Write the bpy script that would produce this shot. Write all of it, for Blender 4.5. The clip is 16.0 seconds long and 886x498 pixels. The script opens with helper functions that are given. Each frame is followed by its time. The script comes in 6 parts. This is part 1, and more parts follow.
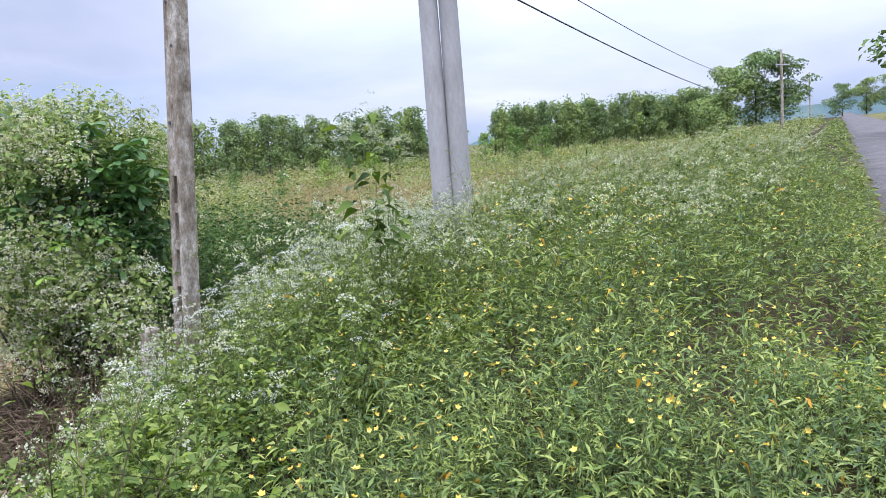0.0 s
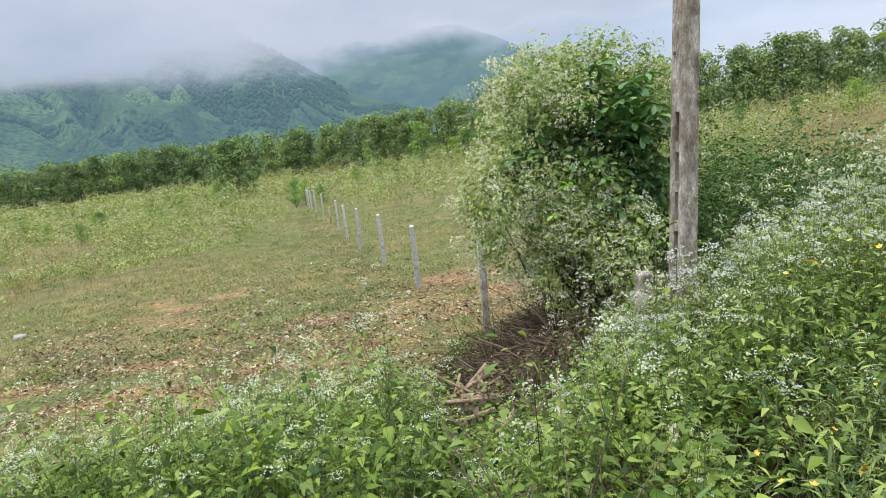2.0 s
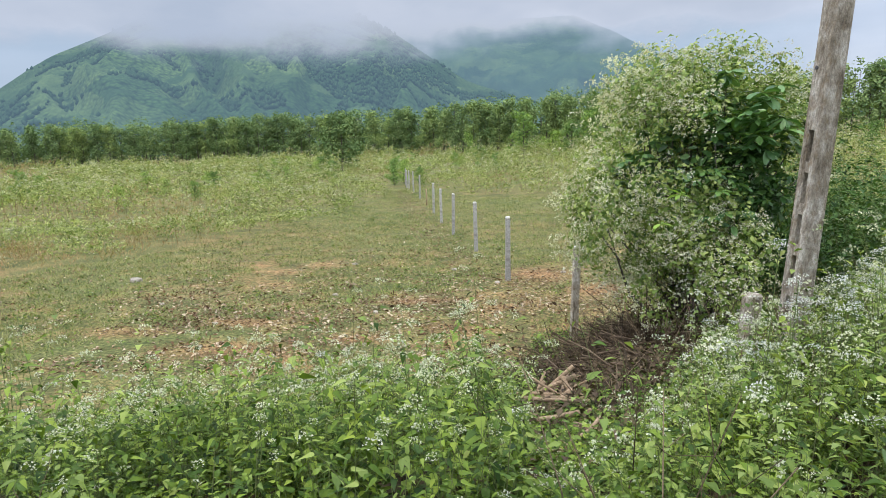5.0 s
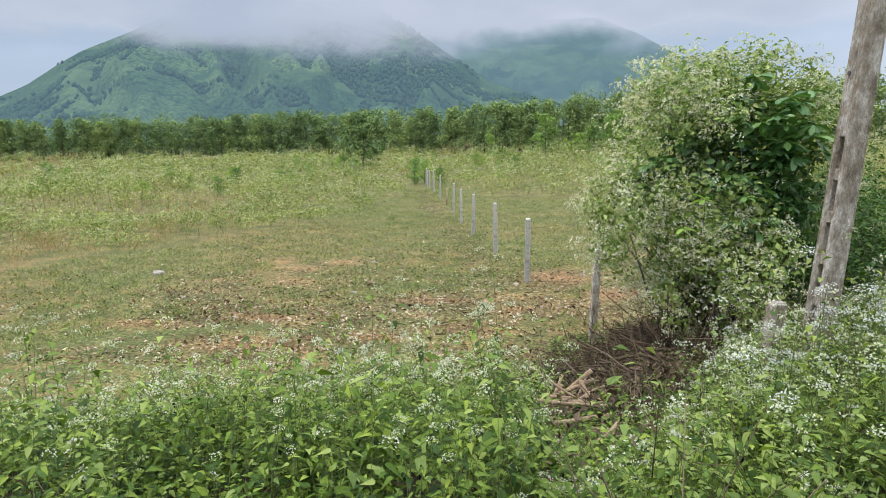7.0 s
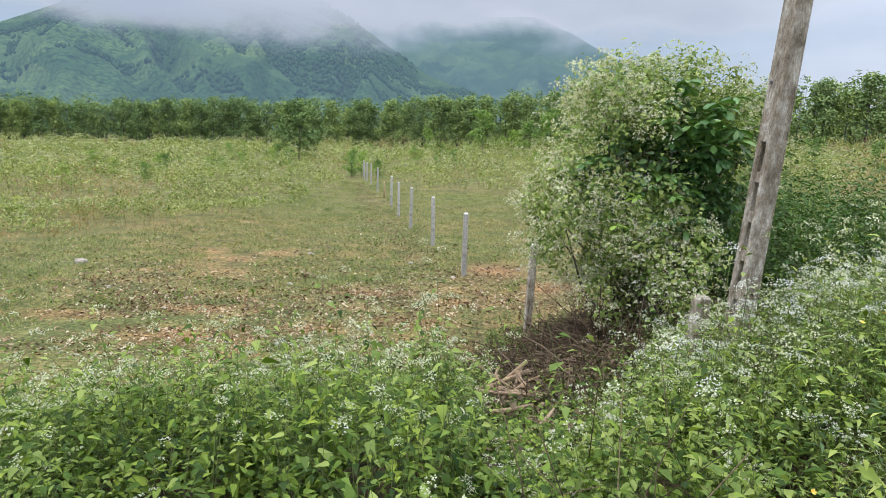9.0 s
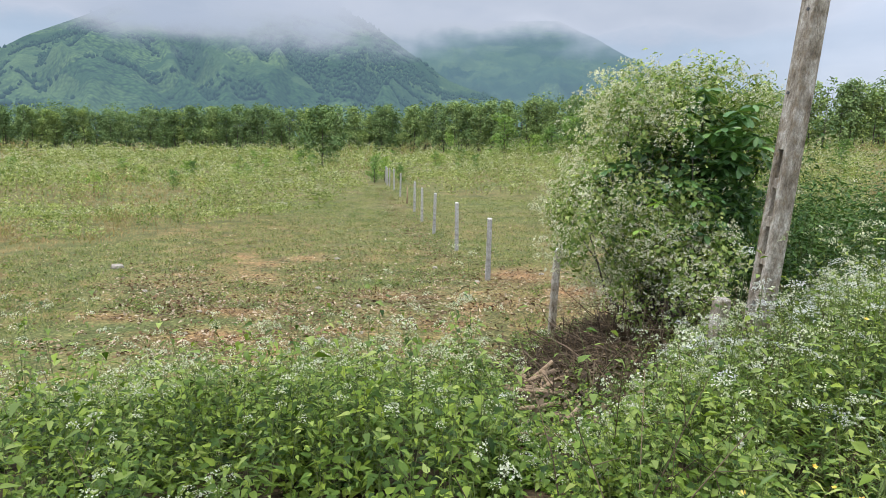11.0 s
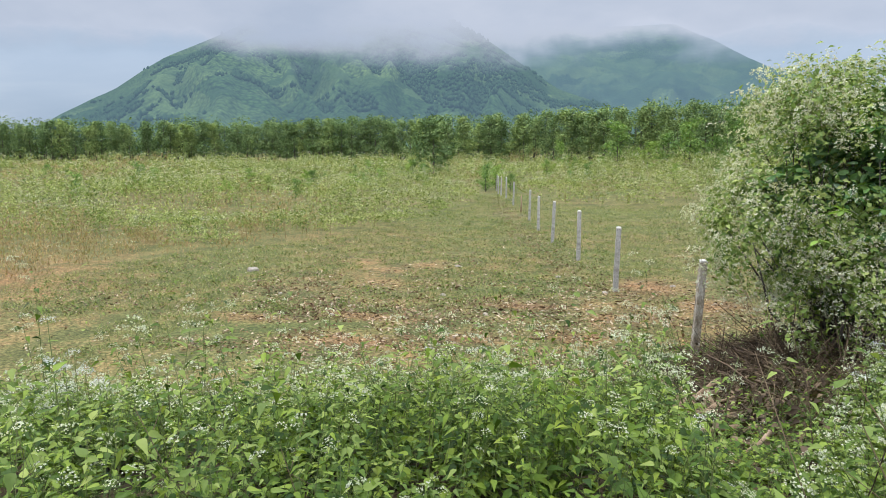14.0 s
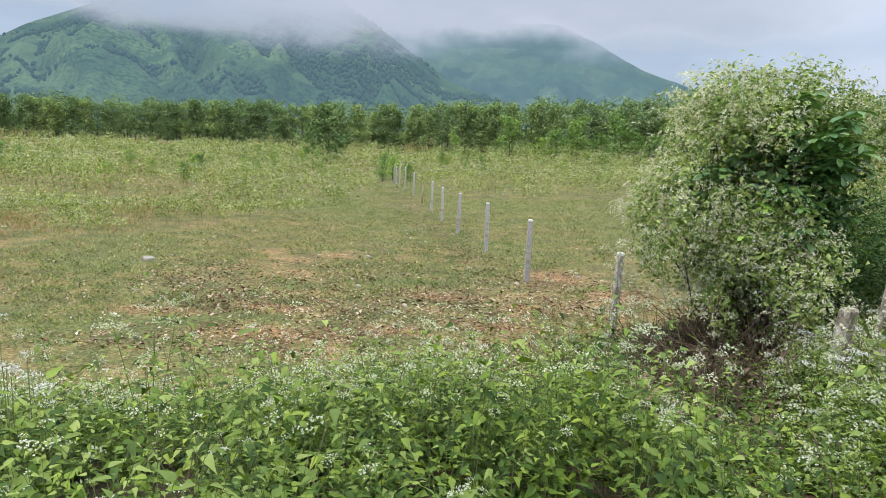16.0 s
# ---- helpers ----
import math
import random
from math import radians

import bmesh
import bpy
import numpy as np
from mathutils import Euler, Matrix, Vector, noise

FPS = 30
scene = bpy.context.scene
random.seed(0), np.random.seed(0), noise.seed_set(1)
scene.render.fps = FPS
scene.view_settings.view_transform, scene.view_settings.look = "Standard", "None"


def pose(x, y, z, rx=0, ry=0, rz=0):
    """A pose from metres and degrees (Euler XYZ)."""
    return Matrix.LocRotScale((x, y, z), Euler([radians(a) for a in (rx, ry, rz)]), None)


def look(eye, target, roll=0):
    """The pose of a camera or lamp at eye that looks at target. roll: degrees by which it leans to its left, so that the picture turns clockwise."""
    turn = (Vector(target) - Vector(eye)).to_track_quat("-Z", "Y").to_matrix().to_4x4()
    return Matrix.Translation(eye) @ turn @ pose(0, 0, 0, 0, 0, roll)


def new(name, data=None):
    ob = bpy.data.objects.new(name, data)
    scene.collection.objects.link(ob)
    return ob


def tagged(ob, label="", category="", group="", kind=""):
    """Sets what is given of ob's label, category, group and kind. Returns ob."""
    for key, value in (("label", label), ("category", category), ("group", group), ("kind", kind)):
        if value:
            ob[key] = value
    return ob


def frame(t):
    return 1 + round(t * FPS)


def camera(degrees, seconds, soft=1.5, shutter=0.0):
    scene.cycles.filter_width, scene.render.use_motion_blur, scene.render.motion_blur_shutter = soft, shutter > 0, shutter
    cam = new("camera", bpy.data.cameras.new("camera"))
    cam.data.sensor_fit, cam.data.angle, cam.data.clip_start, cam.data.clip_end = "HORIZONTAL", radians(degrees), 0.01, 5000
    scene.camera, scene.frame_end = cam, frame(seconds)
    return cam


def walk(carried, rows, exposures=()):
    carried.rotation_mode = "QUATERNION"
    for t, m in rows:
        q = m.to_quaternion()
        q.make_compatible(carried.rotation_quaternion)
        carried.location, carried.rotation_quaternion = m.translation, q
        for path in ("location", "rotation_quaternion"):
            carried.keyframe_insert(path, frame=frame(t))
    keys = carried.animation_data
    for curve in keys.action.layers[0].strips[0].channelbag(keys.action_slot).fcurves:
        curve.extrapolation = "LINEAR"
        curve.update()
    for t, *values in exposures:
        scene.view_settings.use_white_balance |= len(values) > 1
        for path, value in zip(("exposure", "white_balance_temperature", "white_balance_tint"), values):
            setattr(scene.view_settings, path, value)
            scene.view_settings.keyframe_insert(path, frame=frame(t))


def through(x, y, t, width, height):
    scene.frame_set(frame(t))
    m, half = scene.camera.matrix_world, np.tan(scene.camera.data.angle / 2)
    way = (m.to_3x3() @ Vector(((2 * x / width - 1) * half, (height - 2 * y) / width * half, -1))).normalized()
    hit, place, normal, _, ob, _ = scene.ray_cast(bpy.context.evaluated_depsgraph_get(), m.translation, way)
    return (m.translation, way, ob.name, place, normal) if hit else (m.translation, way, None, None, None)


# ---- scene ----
cam = camera(68.9, 16.0, soft=0.4)
PATH = [
    (0, (-0.323, -1.248, 2.866), (1.011, 0.225, 2.637), -4.5),
    (0.5, (-0.187, -1.018, 2.884), (0.876, 0.66, 2.645), -5.5),
    (1, (-0.084, -0.86, 2.869), (0.523, 1.031, 2.628), -7.1),
    (1.5, (-0.09, -0.825, 2.901), (0.05, 1.154, 2.644), -8.6),
    (2, (-0.159, -0.828, 2.894), (-0.181, 1.153, 2.618), -7.1),
    (2.5, (-0.207, -0.818, 2.887), (-0.359, 1.154, 2.59), -5.9),
    (3, (-0.256, -0.85, 2.907), (-0.518, 1.11, 2.612), -5.1),
    (3.5, (-0.245, -0.856, 2.912), (-0.558, 1.098, 2.621), -3.6),
    (4, (-0.249, -0.861, 2.932), (-0.565, 1.092, 2.637), -2.7),
    (6.5, (-0.25, -0.87, 2.932), (-0.563, 1.086, 2.651), -0.7),
    (7, (-0.26, -0.857, 2.926), (-0.615, 1.09, 2.637), -0.6),
    (7.5, (-0.31, -0.918, 2.931), (-0.702, 1.02, 2.633), -0.7),
    (8, (-0.265, -0.879, 2.923), (-0.566, 1.074, 2.618), 0.3),
    (8.5, (-0.259, -0.874, 2.911), (-0.443, 1.095, 2.609), 1.3),
    (9, (-0.305, -0.917, 2.919), (-0.462, 1.053, 2.612), 1.3),
    (11.5, (-0.382, -1.232, 2.97), (-0.655, 0.73, 2.689), 0.7),
    (12, (-0.418, -1.242, 2.98), (-0.744, 0.714, 2.716), 0.7),
    (12.5, (-0.401, -1.238, 2.979), (-0.743, 0.716, 2.721), 0.9),
    (13, (-0.451, -1.245, 2.943), (-0.836, 0.699, 2.672), 1.2),
    (13.5, (-0.58, -1.166, 2.946), (-1.06, 0.755, 2.668), 0.3),
    (14, (-0.81, -1.126, 2.914), (-1.352, 0.78, 2.644), 0.4),
    (14.5, (-1.054, -1.149, 2.885), (-1.589, 0.756, 2.595), 0.5),
    (15, (-1.234, -1.128, 2.872), (-1.726, 0.788, 2.579), 0.8),
    (15.5, (-1.317, -1.11, 2.897), (-1.658, 0.838, 2.599), 1.7),
    (16, (-1.374, -1.13, 2.895), (-1.583, 0.838, 2.603), 2.4),
]
walk(cam, [(t, look(eye, target, roll)) for t, eye, target, roll in PATH], [(0.0, 0.26, 5950, 22), (0.6, 0.25, 6150, 19), (1.5, 0.18, 6430, 13), (3.0, 0.12, 6480, 12), (9.0, 0.08, 6480, 12), (16.0, 0.08, 6480, 12)])

# ---- world and light ----
SUN_EL, SUN_AZ = radians(70), radians(235)


def node(nt, kind, **values):
    n = nt.nodes.new(kind)
    for key, value in values.items():
        n.inputs[key].default_value = value
    return n


def link(nt, a, out, b, inp):
    nt.links.new(a.outputs[out], b.inputs[inp])


def ramp(nt, stops):
    n = nt.nodes.new("ShaderNodeValToRGB")
    els = n.color_ramp.elements
    while len(els) < len(stops):
        els.new(0.5)
    for e, (p, c) in zip(els, stops):
        e.position = p
        e.color = (*c, 1) if len(c) == 3 else c
    return n


def maths(nt, op, a=None, b=None, clamp=False):
    n = nt.nodes.new("ShaderNodeMath")
    n.operation, n.use_clamp = op, clamp
    for i, v in enumerate((a, b)):
        if isinstance(v, tuple):
            nt.links.new(v[0].outputs[v[1]], n.inputs[i])
        elif v is not None:
            n.inputs[i].default_value = v
    return n


def mix_rgb(nt, fac, a, b, mode="MIX"):
    n = nt.nodes.new("ShaderNodeMixRGB")
    n.blend_type = mode
    for i, v in enumerate((fac, a, b)):
        if isinstance(v, tuple) and hasattr(v[0], "outputs"):
            nt.links.new(v[0].outputs[v[1]], n.inputs[i])
        elif isinstance(v, (int, float)):
            n.inputs[i].default_value = v
        else:
            n.inputs[i].default_value = (*v, 1)
    return n


def make_world():
    w = bpy.data.worlds.new("overcast_sky")
    scene.world = w
    w.use_nodes = True
    nt = w.node_tree
    nt.nodes.clear()
    sky = nt.nodes.new("ShaderNodeTexSky")
    sky.sky_type, sky.sun_disc = "NISHITA", False
    sky.sun_elevation, sky.sun_rotation = SUN_EL, SUN_AZ
    tc = nt.nodes.new("ShaderNodeTexCoord")
    sep = nt.nodes.new("ShaderNodeSeparateXYZ")
    link(nt, tc, "Generated", sep, 0)
    up = maths(nt, "MAXIMUM", (sep, "Z"), 0.0)
    # a cloud deck: overcast skies are brighter overhead than at the horizon
    gain = maths(nt, "MULTIPLY_ADD", (up, 0), SKY_RISE)
    gain.inputs[2].default_value = 1.0
    flat = maths(nt, "ADD", (up, 0), 0.16)
    px = maths(nt, "DIVIDE", (sep, "X"), None)
    py = maths(nt, "DIVIDE", (sep, "Y"), None)
    link(nt, flat, 0, px, 1)
    link(nt, flat, 0, py, 1)
    comb = nt.nodes.new("ShaderNodeCombineXYZ")
    link(nt, px, 0, comb, 0)
    link(nt, py, 0, comb, 1)
    n1 = node(nt, "ShaderNodeTexNoise", Scale=0.62, Detail=7.0, Roughness=0.52, Distortion=0.35)
    link(nt, comb, 0, n1, "Vector")
    deck = ramp(nt, [(0.30, (0.45, 0.52, 0.64)), (0.50, (0.57, 0.63, 0.74)), (0.60, (0.68, 0.73, 0.81)), (0.72, (0.9, 0.92, 0.95))])
    link(nt, n1, "Fac", deck, "Fac")
    deck2 = mix_rgb(nt, 1.0, (deck, 0), (1, 1, 1), "MULTIPLY")
    link(nt, gain, 0, deck2, 2)
    skyc = mix_rgb(nt, 1.0, (sky, 0), (0.09, 0.09, 0.09), "MULTIPLY")
    both = mix_rgb(nt, 0.92, (skyc, 0), (deck2, 0))
    bg = node(nt, "ShaderNodeBackground", Strength=SKY)
    link(nt, both, 0, bg, 0)
    out = nt.nodes.new("ShaderNodeOutputWorld")
    link(nt, bg, 0, out, 0)


SKY, SKY_RISE = 0.86, 4.0
make_world()
sun_data = bpy.data.lights.new("sun", "SUN")
sun_data.energy, sun_data.angle, sun_data.color = 2.2, radians(16), (1.0, 0.96, 0.9)
sun = new("sun", sun_data)
sun.matrix_world = look((math.sin(SUN_AZ) * math.cos(SUN_EL) * 60, math.cos(SUN_AZ) * math.cos(SUN_EL) * 60, math.sin(SUN_EL) * 60), (0, 0, 0))

# ---- small tools ----
rng = np.random.default_rng(11)


def hash2(i, j, seed):
    s = np.sin(i * 127.1 + j * 311.7 + seed * 74.7) * 43758.5453
    return s - np.floor(s)


def vnoise(x, y, seed=0.0):
    """Smooth value noise, 0 to 1."""
    x, y = np.asarray(x, float), np.asarray(y, float)
    i, j = np.floor(x), np.floor(y)
    u, v = x - i, y - j
    u, v = u * u * (3 - 2 * u), v * v * (3 - 2 * v)
    a, b = hash2(i, j, seed), hash2(i + 1, j, seed)
    c, d = hash2(i, j + 1, seed), hash2(i + 1, j + 1, seed)
    return (a * (1 - u) + b * u) * (1 - v) + (c * (1 - u) + d * u) * v


def fbm(x, y, seed=0.0, octaves=4):
    total, amp, norm = 0.0, 1.0, 0.0
    for k in range(octaves):
        total = total + amp * vnoise(np.asarray(x) * 2 ** k, np.asarray(y) * 2 ** k, seed + 3.1 * k)
        norm += amp
        amp *= 0.5
    return total / norm


def smooth(a, b, x):
    t = np.clip((np.asarray(x, float) - a) / (b - a), 0, 1)
    return t * t * (3 - 2 * t)


def softplus(x, w):
    return w * np.logaddexp(0, np.asarray(x, float) / w)


# the road runs along U, the field lies across it along N
U, N = np.array((0.961, 0.276)), np.array((-0.276, 0.961))


def along(x, y):
    return np.asarray(x) * U[0] + np.asarray(y) * U[1]


def across(x, y):
    return np.asarray(x) * N[0] + np.asarray(y) * N[1]


ROAD_Z, EDGE, ROAD_W = 1.36, -1.75, 4.2


def ground(x, y):
    """Height of the land."""
    s, n = along(x, y), across(x, y)
    rise = 0.043 * softplus(s - 8, 4.0) + 0.03 * softplus(np.asarray(y) - 42, 6.0) * smooth(0, 20, n)
    foot = 6.6 + 5.5 * smooth(0.3, 5, s) + 9 * smooth(6, 30, s)
    bank = ROAD_Z * (1 - smooth(0.1, 1.0, (n - 0.2) / foot))
    lump = (fbm(np.asarray(x) * 0.35, np.asarray(y) * 0.35, 5) - 0.5) * 0.18 * smooth(0.5, 3, n)
    lump = lump + (fbm(np.asarray(x) * 0.05, np.asarray(y) * 0.05, 9) - 0.5) * 1.2 * smooth(22, 60, n)
    far = -0.02 * softplus(np.hypot(x, y) - 260, 30)
    return rise + bank + lump + far


# worn patches of bare red soil on the clearing: place and half-widths
BARE = ((-5.2, 8.3, 1.5, .65), (-3.2, 8.9, .8, .4), (-0.35, 14.2, 1.0, 1.7), (1.0, 12.6, .9, .9), (-5.6, 9.9, 1.2, .4), (-7.6, 9.3, 1.2, .45), (-1.6, 9.6, .9, .5), (-2.6, 11.6, 1.0, .4))


def bare_spots(x, y):
    """1 in the middle of a bare patch, 0 outside."""
    x, y = np.asarray(x, float), np.asarray(y, float)
    d = np.min([np.hypot((x - a) / w, (y - b) / h) for a, b, w, h in BARE], axis=0)
    return 1 - smooth(.4, 1.2, d + 1.1 * (fbm(x * 1.6, y * 1.6, 131, 3) - .5))


def road_z(x, y):
    s = along(x, y)
    return ROAD_Z + 0.043 * softplus(s - 8, 4.0)


def mesh_data(name, verts, tris, mats=(), index=None, flat=True):
    """A mesh from arrays of vertices and triangles."""
    me = bpy.data.meshes.new(name)
    verts = np.ascontiguousarray(verts, dtype=np.float32)
    tris = np.ascontiguousarray(tris, dtype=np.int32)
    me.vertices.add(len(verts))
    me.vertices.foreach_set("co", verts.ravel())
    me.loops.add(tris.size)
    me.loops.foreach_set("vertex_index", tris.ravel())
    me.polygons.add(len(tris))
    me.polygons.foreach_set("loop_start", np.arange(0, tris.size, 3, dtype=np.int32))
    for m in mats:
        me.materials.append(m)
    if index is not None:
        me.polygons.foreach_set("material_index", np.ascontiguousarray(index, dtype=np.int32))
    me.update(calc_edges=True)
    if not flat:
        me.polygons.foreach_set("use_smooth", np.ones(len(tris), dtype=bool))
    return me


def joined(pieces):
    """Joins (verts, tris, material slot) pieces."""
    vs, ts, ms, off = [], [], [], 0
    for v, t, m in pieces:
        vs.append(v)
        ts.append(np.asarray(t) + off)
        ms.append(np.full(len(t), m))
        off += len(v)
    return np.concatenate(vs), np.concatenate(ts), np.concatenate(ms)


def turn(yaw, pitch, roll):
    """Rotation matrices: roll about the length, then pitch up, then yaw."""
    yaw, pitch, roll = np.broadcast_arrays(yaw, pitch, roll)
    cz, sz, cx, sx, cy, sy = np.cos(yaw), np.sin(yaw), np.cos(pitch), np.sin(pitch), np.cos(roll), np.sin(roll)
    o, i = np.zeros_like(cz), np.ones_like(cz)
    rz = np.stack([cz, -sz, o, sz, cz, o, o, o, i], -1).reshape(-1, 3, 3)
    rx = np.stack([i, o, o, o, cx, -sx, o, sx, cx], -1).reshape(-1, 3, 3)
    ry = np.stack([cy, o, sy, o, i, o, -sy, o, cy], -1).reshape(-1, 3, 3)
    return rz @ rx @ ry


def scatter(template, pos, rot, size):
    v, f = template
    size = np.asarray(size, float)
    size = size[:, None, None] if size.ndim == 1 else size[:, None, :]
    out = np.einsum("nij,nkj->nki", rot, v[None] * size) + np.asarray(pos)[:, None, :]
    tris = f[None] + (np.arange(len(pos)) * len(v))[:, None, None]
    return out.reshape(-1, 3), tris.reshape(-1, 3)


def rods(a, b, ra, rb, sides=3):
    """Thin tapered rods from points a to points b."""
    a, b = np.asarray(a, float), np.asarray(b, float)
    d = b - a
    d = d / np.maximum(np.linalg.norm(d, axis=1, keepdims=True), 1e-6)
    ref = np.where(np.abs(d[:, 2:3]) > 0.9, np.array([[1.0, 0, 0]]), np.array([[0, 0, 1.0]]))
    p = np.cross(d, ref)
    p /= np.linalg.norm(p, axis=1, keepdims=True)
    q = np.cross(d, p)
    ang = np.arange(sides) * 2 * np.pi / sides
    ring = np.cos(ang)[None, :, None] * p[:, None] + np.sin(ang)[None, :, None] * q[:, None]
    ra, rb = np.broadcast_to(ra, len(a)), np.broadcast_to(rb, len(a))
    v = np.concatenate([a[:, None] + ring * ra[:, None, None], b[:, None] + ring * rb[:, None, None]], 1)
    f = []
    for k in range(sides):
        m = (k + 1) % sides
        f += [(k, m, sides + m), (k, sides + m, sides + k)]
    f += [(sides, sides + k, sides + k + 1) for k in range(1, sides - 1)]
    f = np.array(f)
    tris = f[None] + (np.arange(len(a)) * 2 * sides)[:, None, None]
    return v.reshape(-1, 3), tris.reshape(-1, 3)


def tube(p, rad, sides=8):
    """One continuous tapered tube through the points p, closed at its end."""
    p = np.asarray(p, float)
    rad = np.broadcast_to(rad, len(p))
    d = np.gradient(p, axis=0)
    d /= np.linalg.norm(d, axis=1, keepdims=True)
    ref = np.array([1.0, 0, 0]) if abs(d[0, 2]) > 0.7 else np.array([0, 0, 1.0])
    a = np.cross(d, ref)
    a /= np.linalg.norm(a, axis=1, keepdims=True)
    b = np.cross(d, a)
    ang = np.arange(sides) * 2 * np.pi / sides
    v = p[:, None] + rad[:, None, None] * (np.cos(ang)[None, :, None] * a[:, None] + np.sin(ang)[None, :, None] * b[:, None])
    f = []
    for i in range(len(p) - 1):
        for k in range(sides):
            m = (k + 1) % sides
            q0, q1, q2, q3 = i * sides + k, i * sides + m, (i + 1) * sides + m, (i + 1) * sides + k
            f += [(q0, q1, q2), (q0, q2, q3)]
    e = (len(p) - 1) * sides
    f += [(e, e + k, e + k + 1) for k in range(1, sides - 1)] + [(0, k + 1, k) for k in range(1, sides - 1)]
    return v.reshape(-1, 3), np.array(f)


def oval_leaf(width):
    """A broad leaf, widest past its middle and blunt at the tip."""
    w = width / 2
    v = [(0, 0, 0), (0, .45, .0), (0, .8, -.04), (0, 1, -.1), (-w * .7, .34, .07), (-w, .68, .04), (w * .7, .34, .07), (w, .68, .04), (-w * .5, .95, -.05), (w * .5, .95, -.05)]
    f = [(0, 1, 4), (4, 1, 5), (1, 2, 5), (5, 2, 8), (8, 2, 3), (0, 6, 1), (6, 7, 1), (1, 7, 2), (7, 9, 2), (9, 3, 2)]
    return np.array(v, float), np.array(f)


def leaf_shape(width, fold=0.12, droop=0.18):
    """A leaf one unit long along +Y, folded along its midrib and bent down at the tip."""
    w = width / 2
    v = [(0, 0, 0), (0, .5, -droop * .2), (0, 1, -droop), (-w, .42, fold), (w, .42, fold)]
    return np.array(v, float), np.array([(0, 1, 3), (3, 1, 2), (0, 4, 1), (4, 2, 1)])


def ovate_leaf(width, fold=0.08, droop=0.25):
    """A pointed leaf, broad near its base, folded along the midrib."""
    w = width / 2
    v = [(0, 0, 0), (0, .4, -droop * .1), (0, 1, -droop), (-w, .27, fold), (-w * .62, .62, fold * .5 - droop * .3), (w, .27, fold), (w * .62, .62, fold * .5 - droop * .3)]
    return np.array(v, float), np.array([(0, 1, 3), (3, 1, 4), (1, 2, 4), (0, 5, 1), (5, 6, 1), (1, 6, 2)])


def broad_leaf(width, fold=0.07, droop=0.3):
    """A pointed heart-shaped leaf, rounded at its base, arched, with raised edges."""
    w = width / 2
    rows = ((.14, .8), (.34, 1.0), (.68, .5))
    v = [(0, 0, 0)]
    for y, f in rows:
        z = -droop * y * y
        v += [(-w * f, y - .05, z + fold * f), (0, y, z), (w * f, y - .05, z + fold * f)]
    v.append((0, 1, -droop))
    f = [(0, 2, 1), (0, 3, 2)]
    for k in (1, 4):
        f += [(k, k + 1, k + 4), (k, k + 4, k + 3), (k + 1, k + 2, k + 5), (k + 1, k + 5, k + 4)]
    return np.array(v, float), np.array(f + [(7, 8, 10), (8, 9, 10)])


KITE = (np.array([(0, 0, 0), (-.5, .45, .14), (0, 1, -.25), (.5, .45, .14)], float), np.array([(0, 2, 1), (0, 3, 2)]))


def kite(width):
    """The plainest leaf, for growth far off: two folded halves."""
    return KITE[0] * np.array([width, 1, min(1.0, 1.6 * width)]), KITE[1]


def facing(nrm, r, jitter):
    """Rotations that lay a leaf flat across the direction nrm, turned at random about it."""
    n = nrm / np.maximum(np.linalg.norm(nrm, axis=1, keepdims=True), 1e-6) + r.normal(0, jitter, nrm.shape)
    n /= np.linalg.norm(n, axis=1, keepdims=True)
    y = np.cross(n, r.normal(0, 1, n.shape))
    y /= np.linalg.norm(y, axis=1, keepdims=True)
    return np.stack([np.cross(y, n), y, n], -1)


OCT = (np.array([(1, 0, 0), (-1, 0, 0), (0, 1, 0), (0, -1, 0), (0, 0, 1), (0, 0, -1)], float),
       np.array([(0, 2, 4), (2, 1, 4), (1, 3, 4), (3, 0, 4), (2, 0, 5), (1, 2, 5), (3, 1, 5), (0, 3, 5)]))
TETRA = (np.array([(0, 0, 1), (.94, 0, -.33), (-.47, .82, -.33), (-.47, -.82, -.33)], float),
         np.array([(0, 1, 2), (0, 2, 3), (0, 3, 1), (1, 3, 2)]))

# a fluffy head seen from afar: two crossed blades
BEAD = (np.array([(-1, -.7, .1), (1, -.7, -.1), (0, 1.1, .2), (-.8, .1, -.7), (.8, .1, -.7), (0, -.2, 1.1)], float), np.array([(0, 1, 2), (3, 4, 5)]))


def corymb(heads, spread, bead, shape, seed):
    """A loose, domed cluster of small fluffy flower heads."""
    r = np.random.default_rng(seed)
    ang, rad = r.uniform(0, 6.28, heads), spread * np.sqrt(r.uniform(0, 1, heads))
    pos = np.stack([np.cos(ang) * rad, np.sin(ang) * rad, 0.45 * spread * (1 - (rad / spread) ** 2) + r.normal(0, spread * .12, heads)], 1)
    return scatter(shape, pos, turn(r.uniform(0, 6, heads), r.uniform(-.5, .5, heads), 0), r.uniform(.7, 1.25, heads) * bead)


# ---- materials ----
def material(name):
    m = bpy.data.materials.new(name)
    m.use_nodes = True
    nt = m.node_tree
    nt.nodes.clear()
    out = nt.nodes.new("ShaderNodeOutputMaterial")
    return m, nt, out


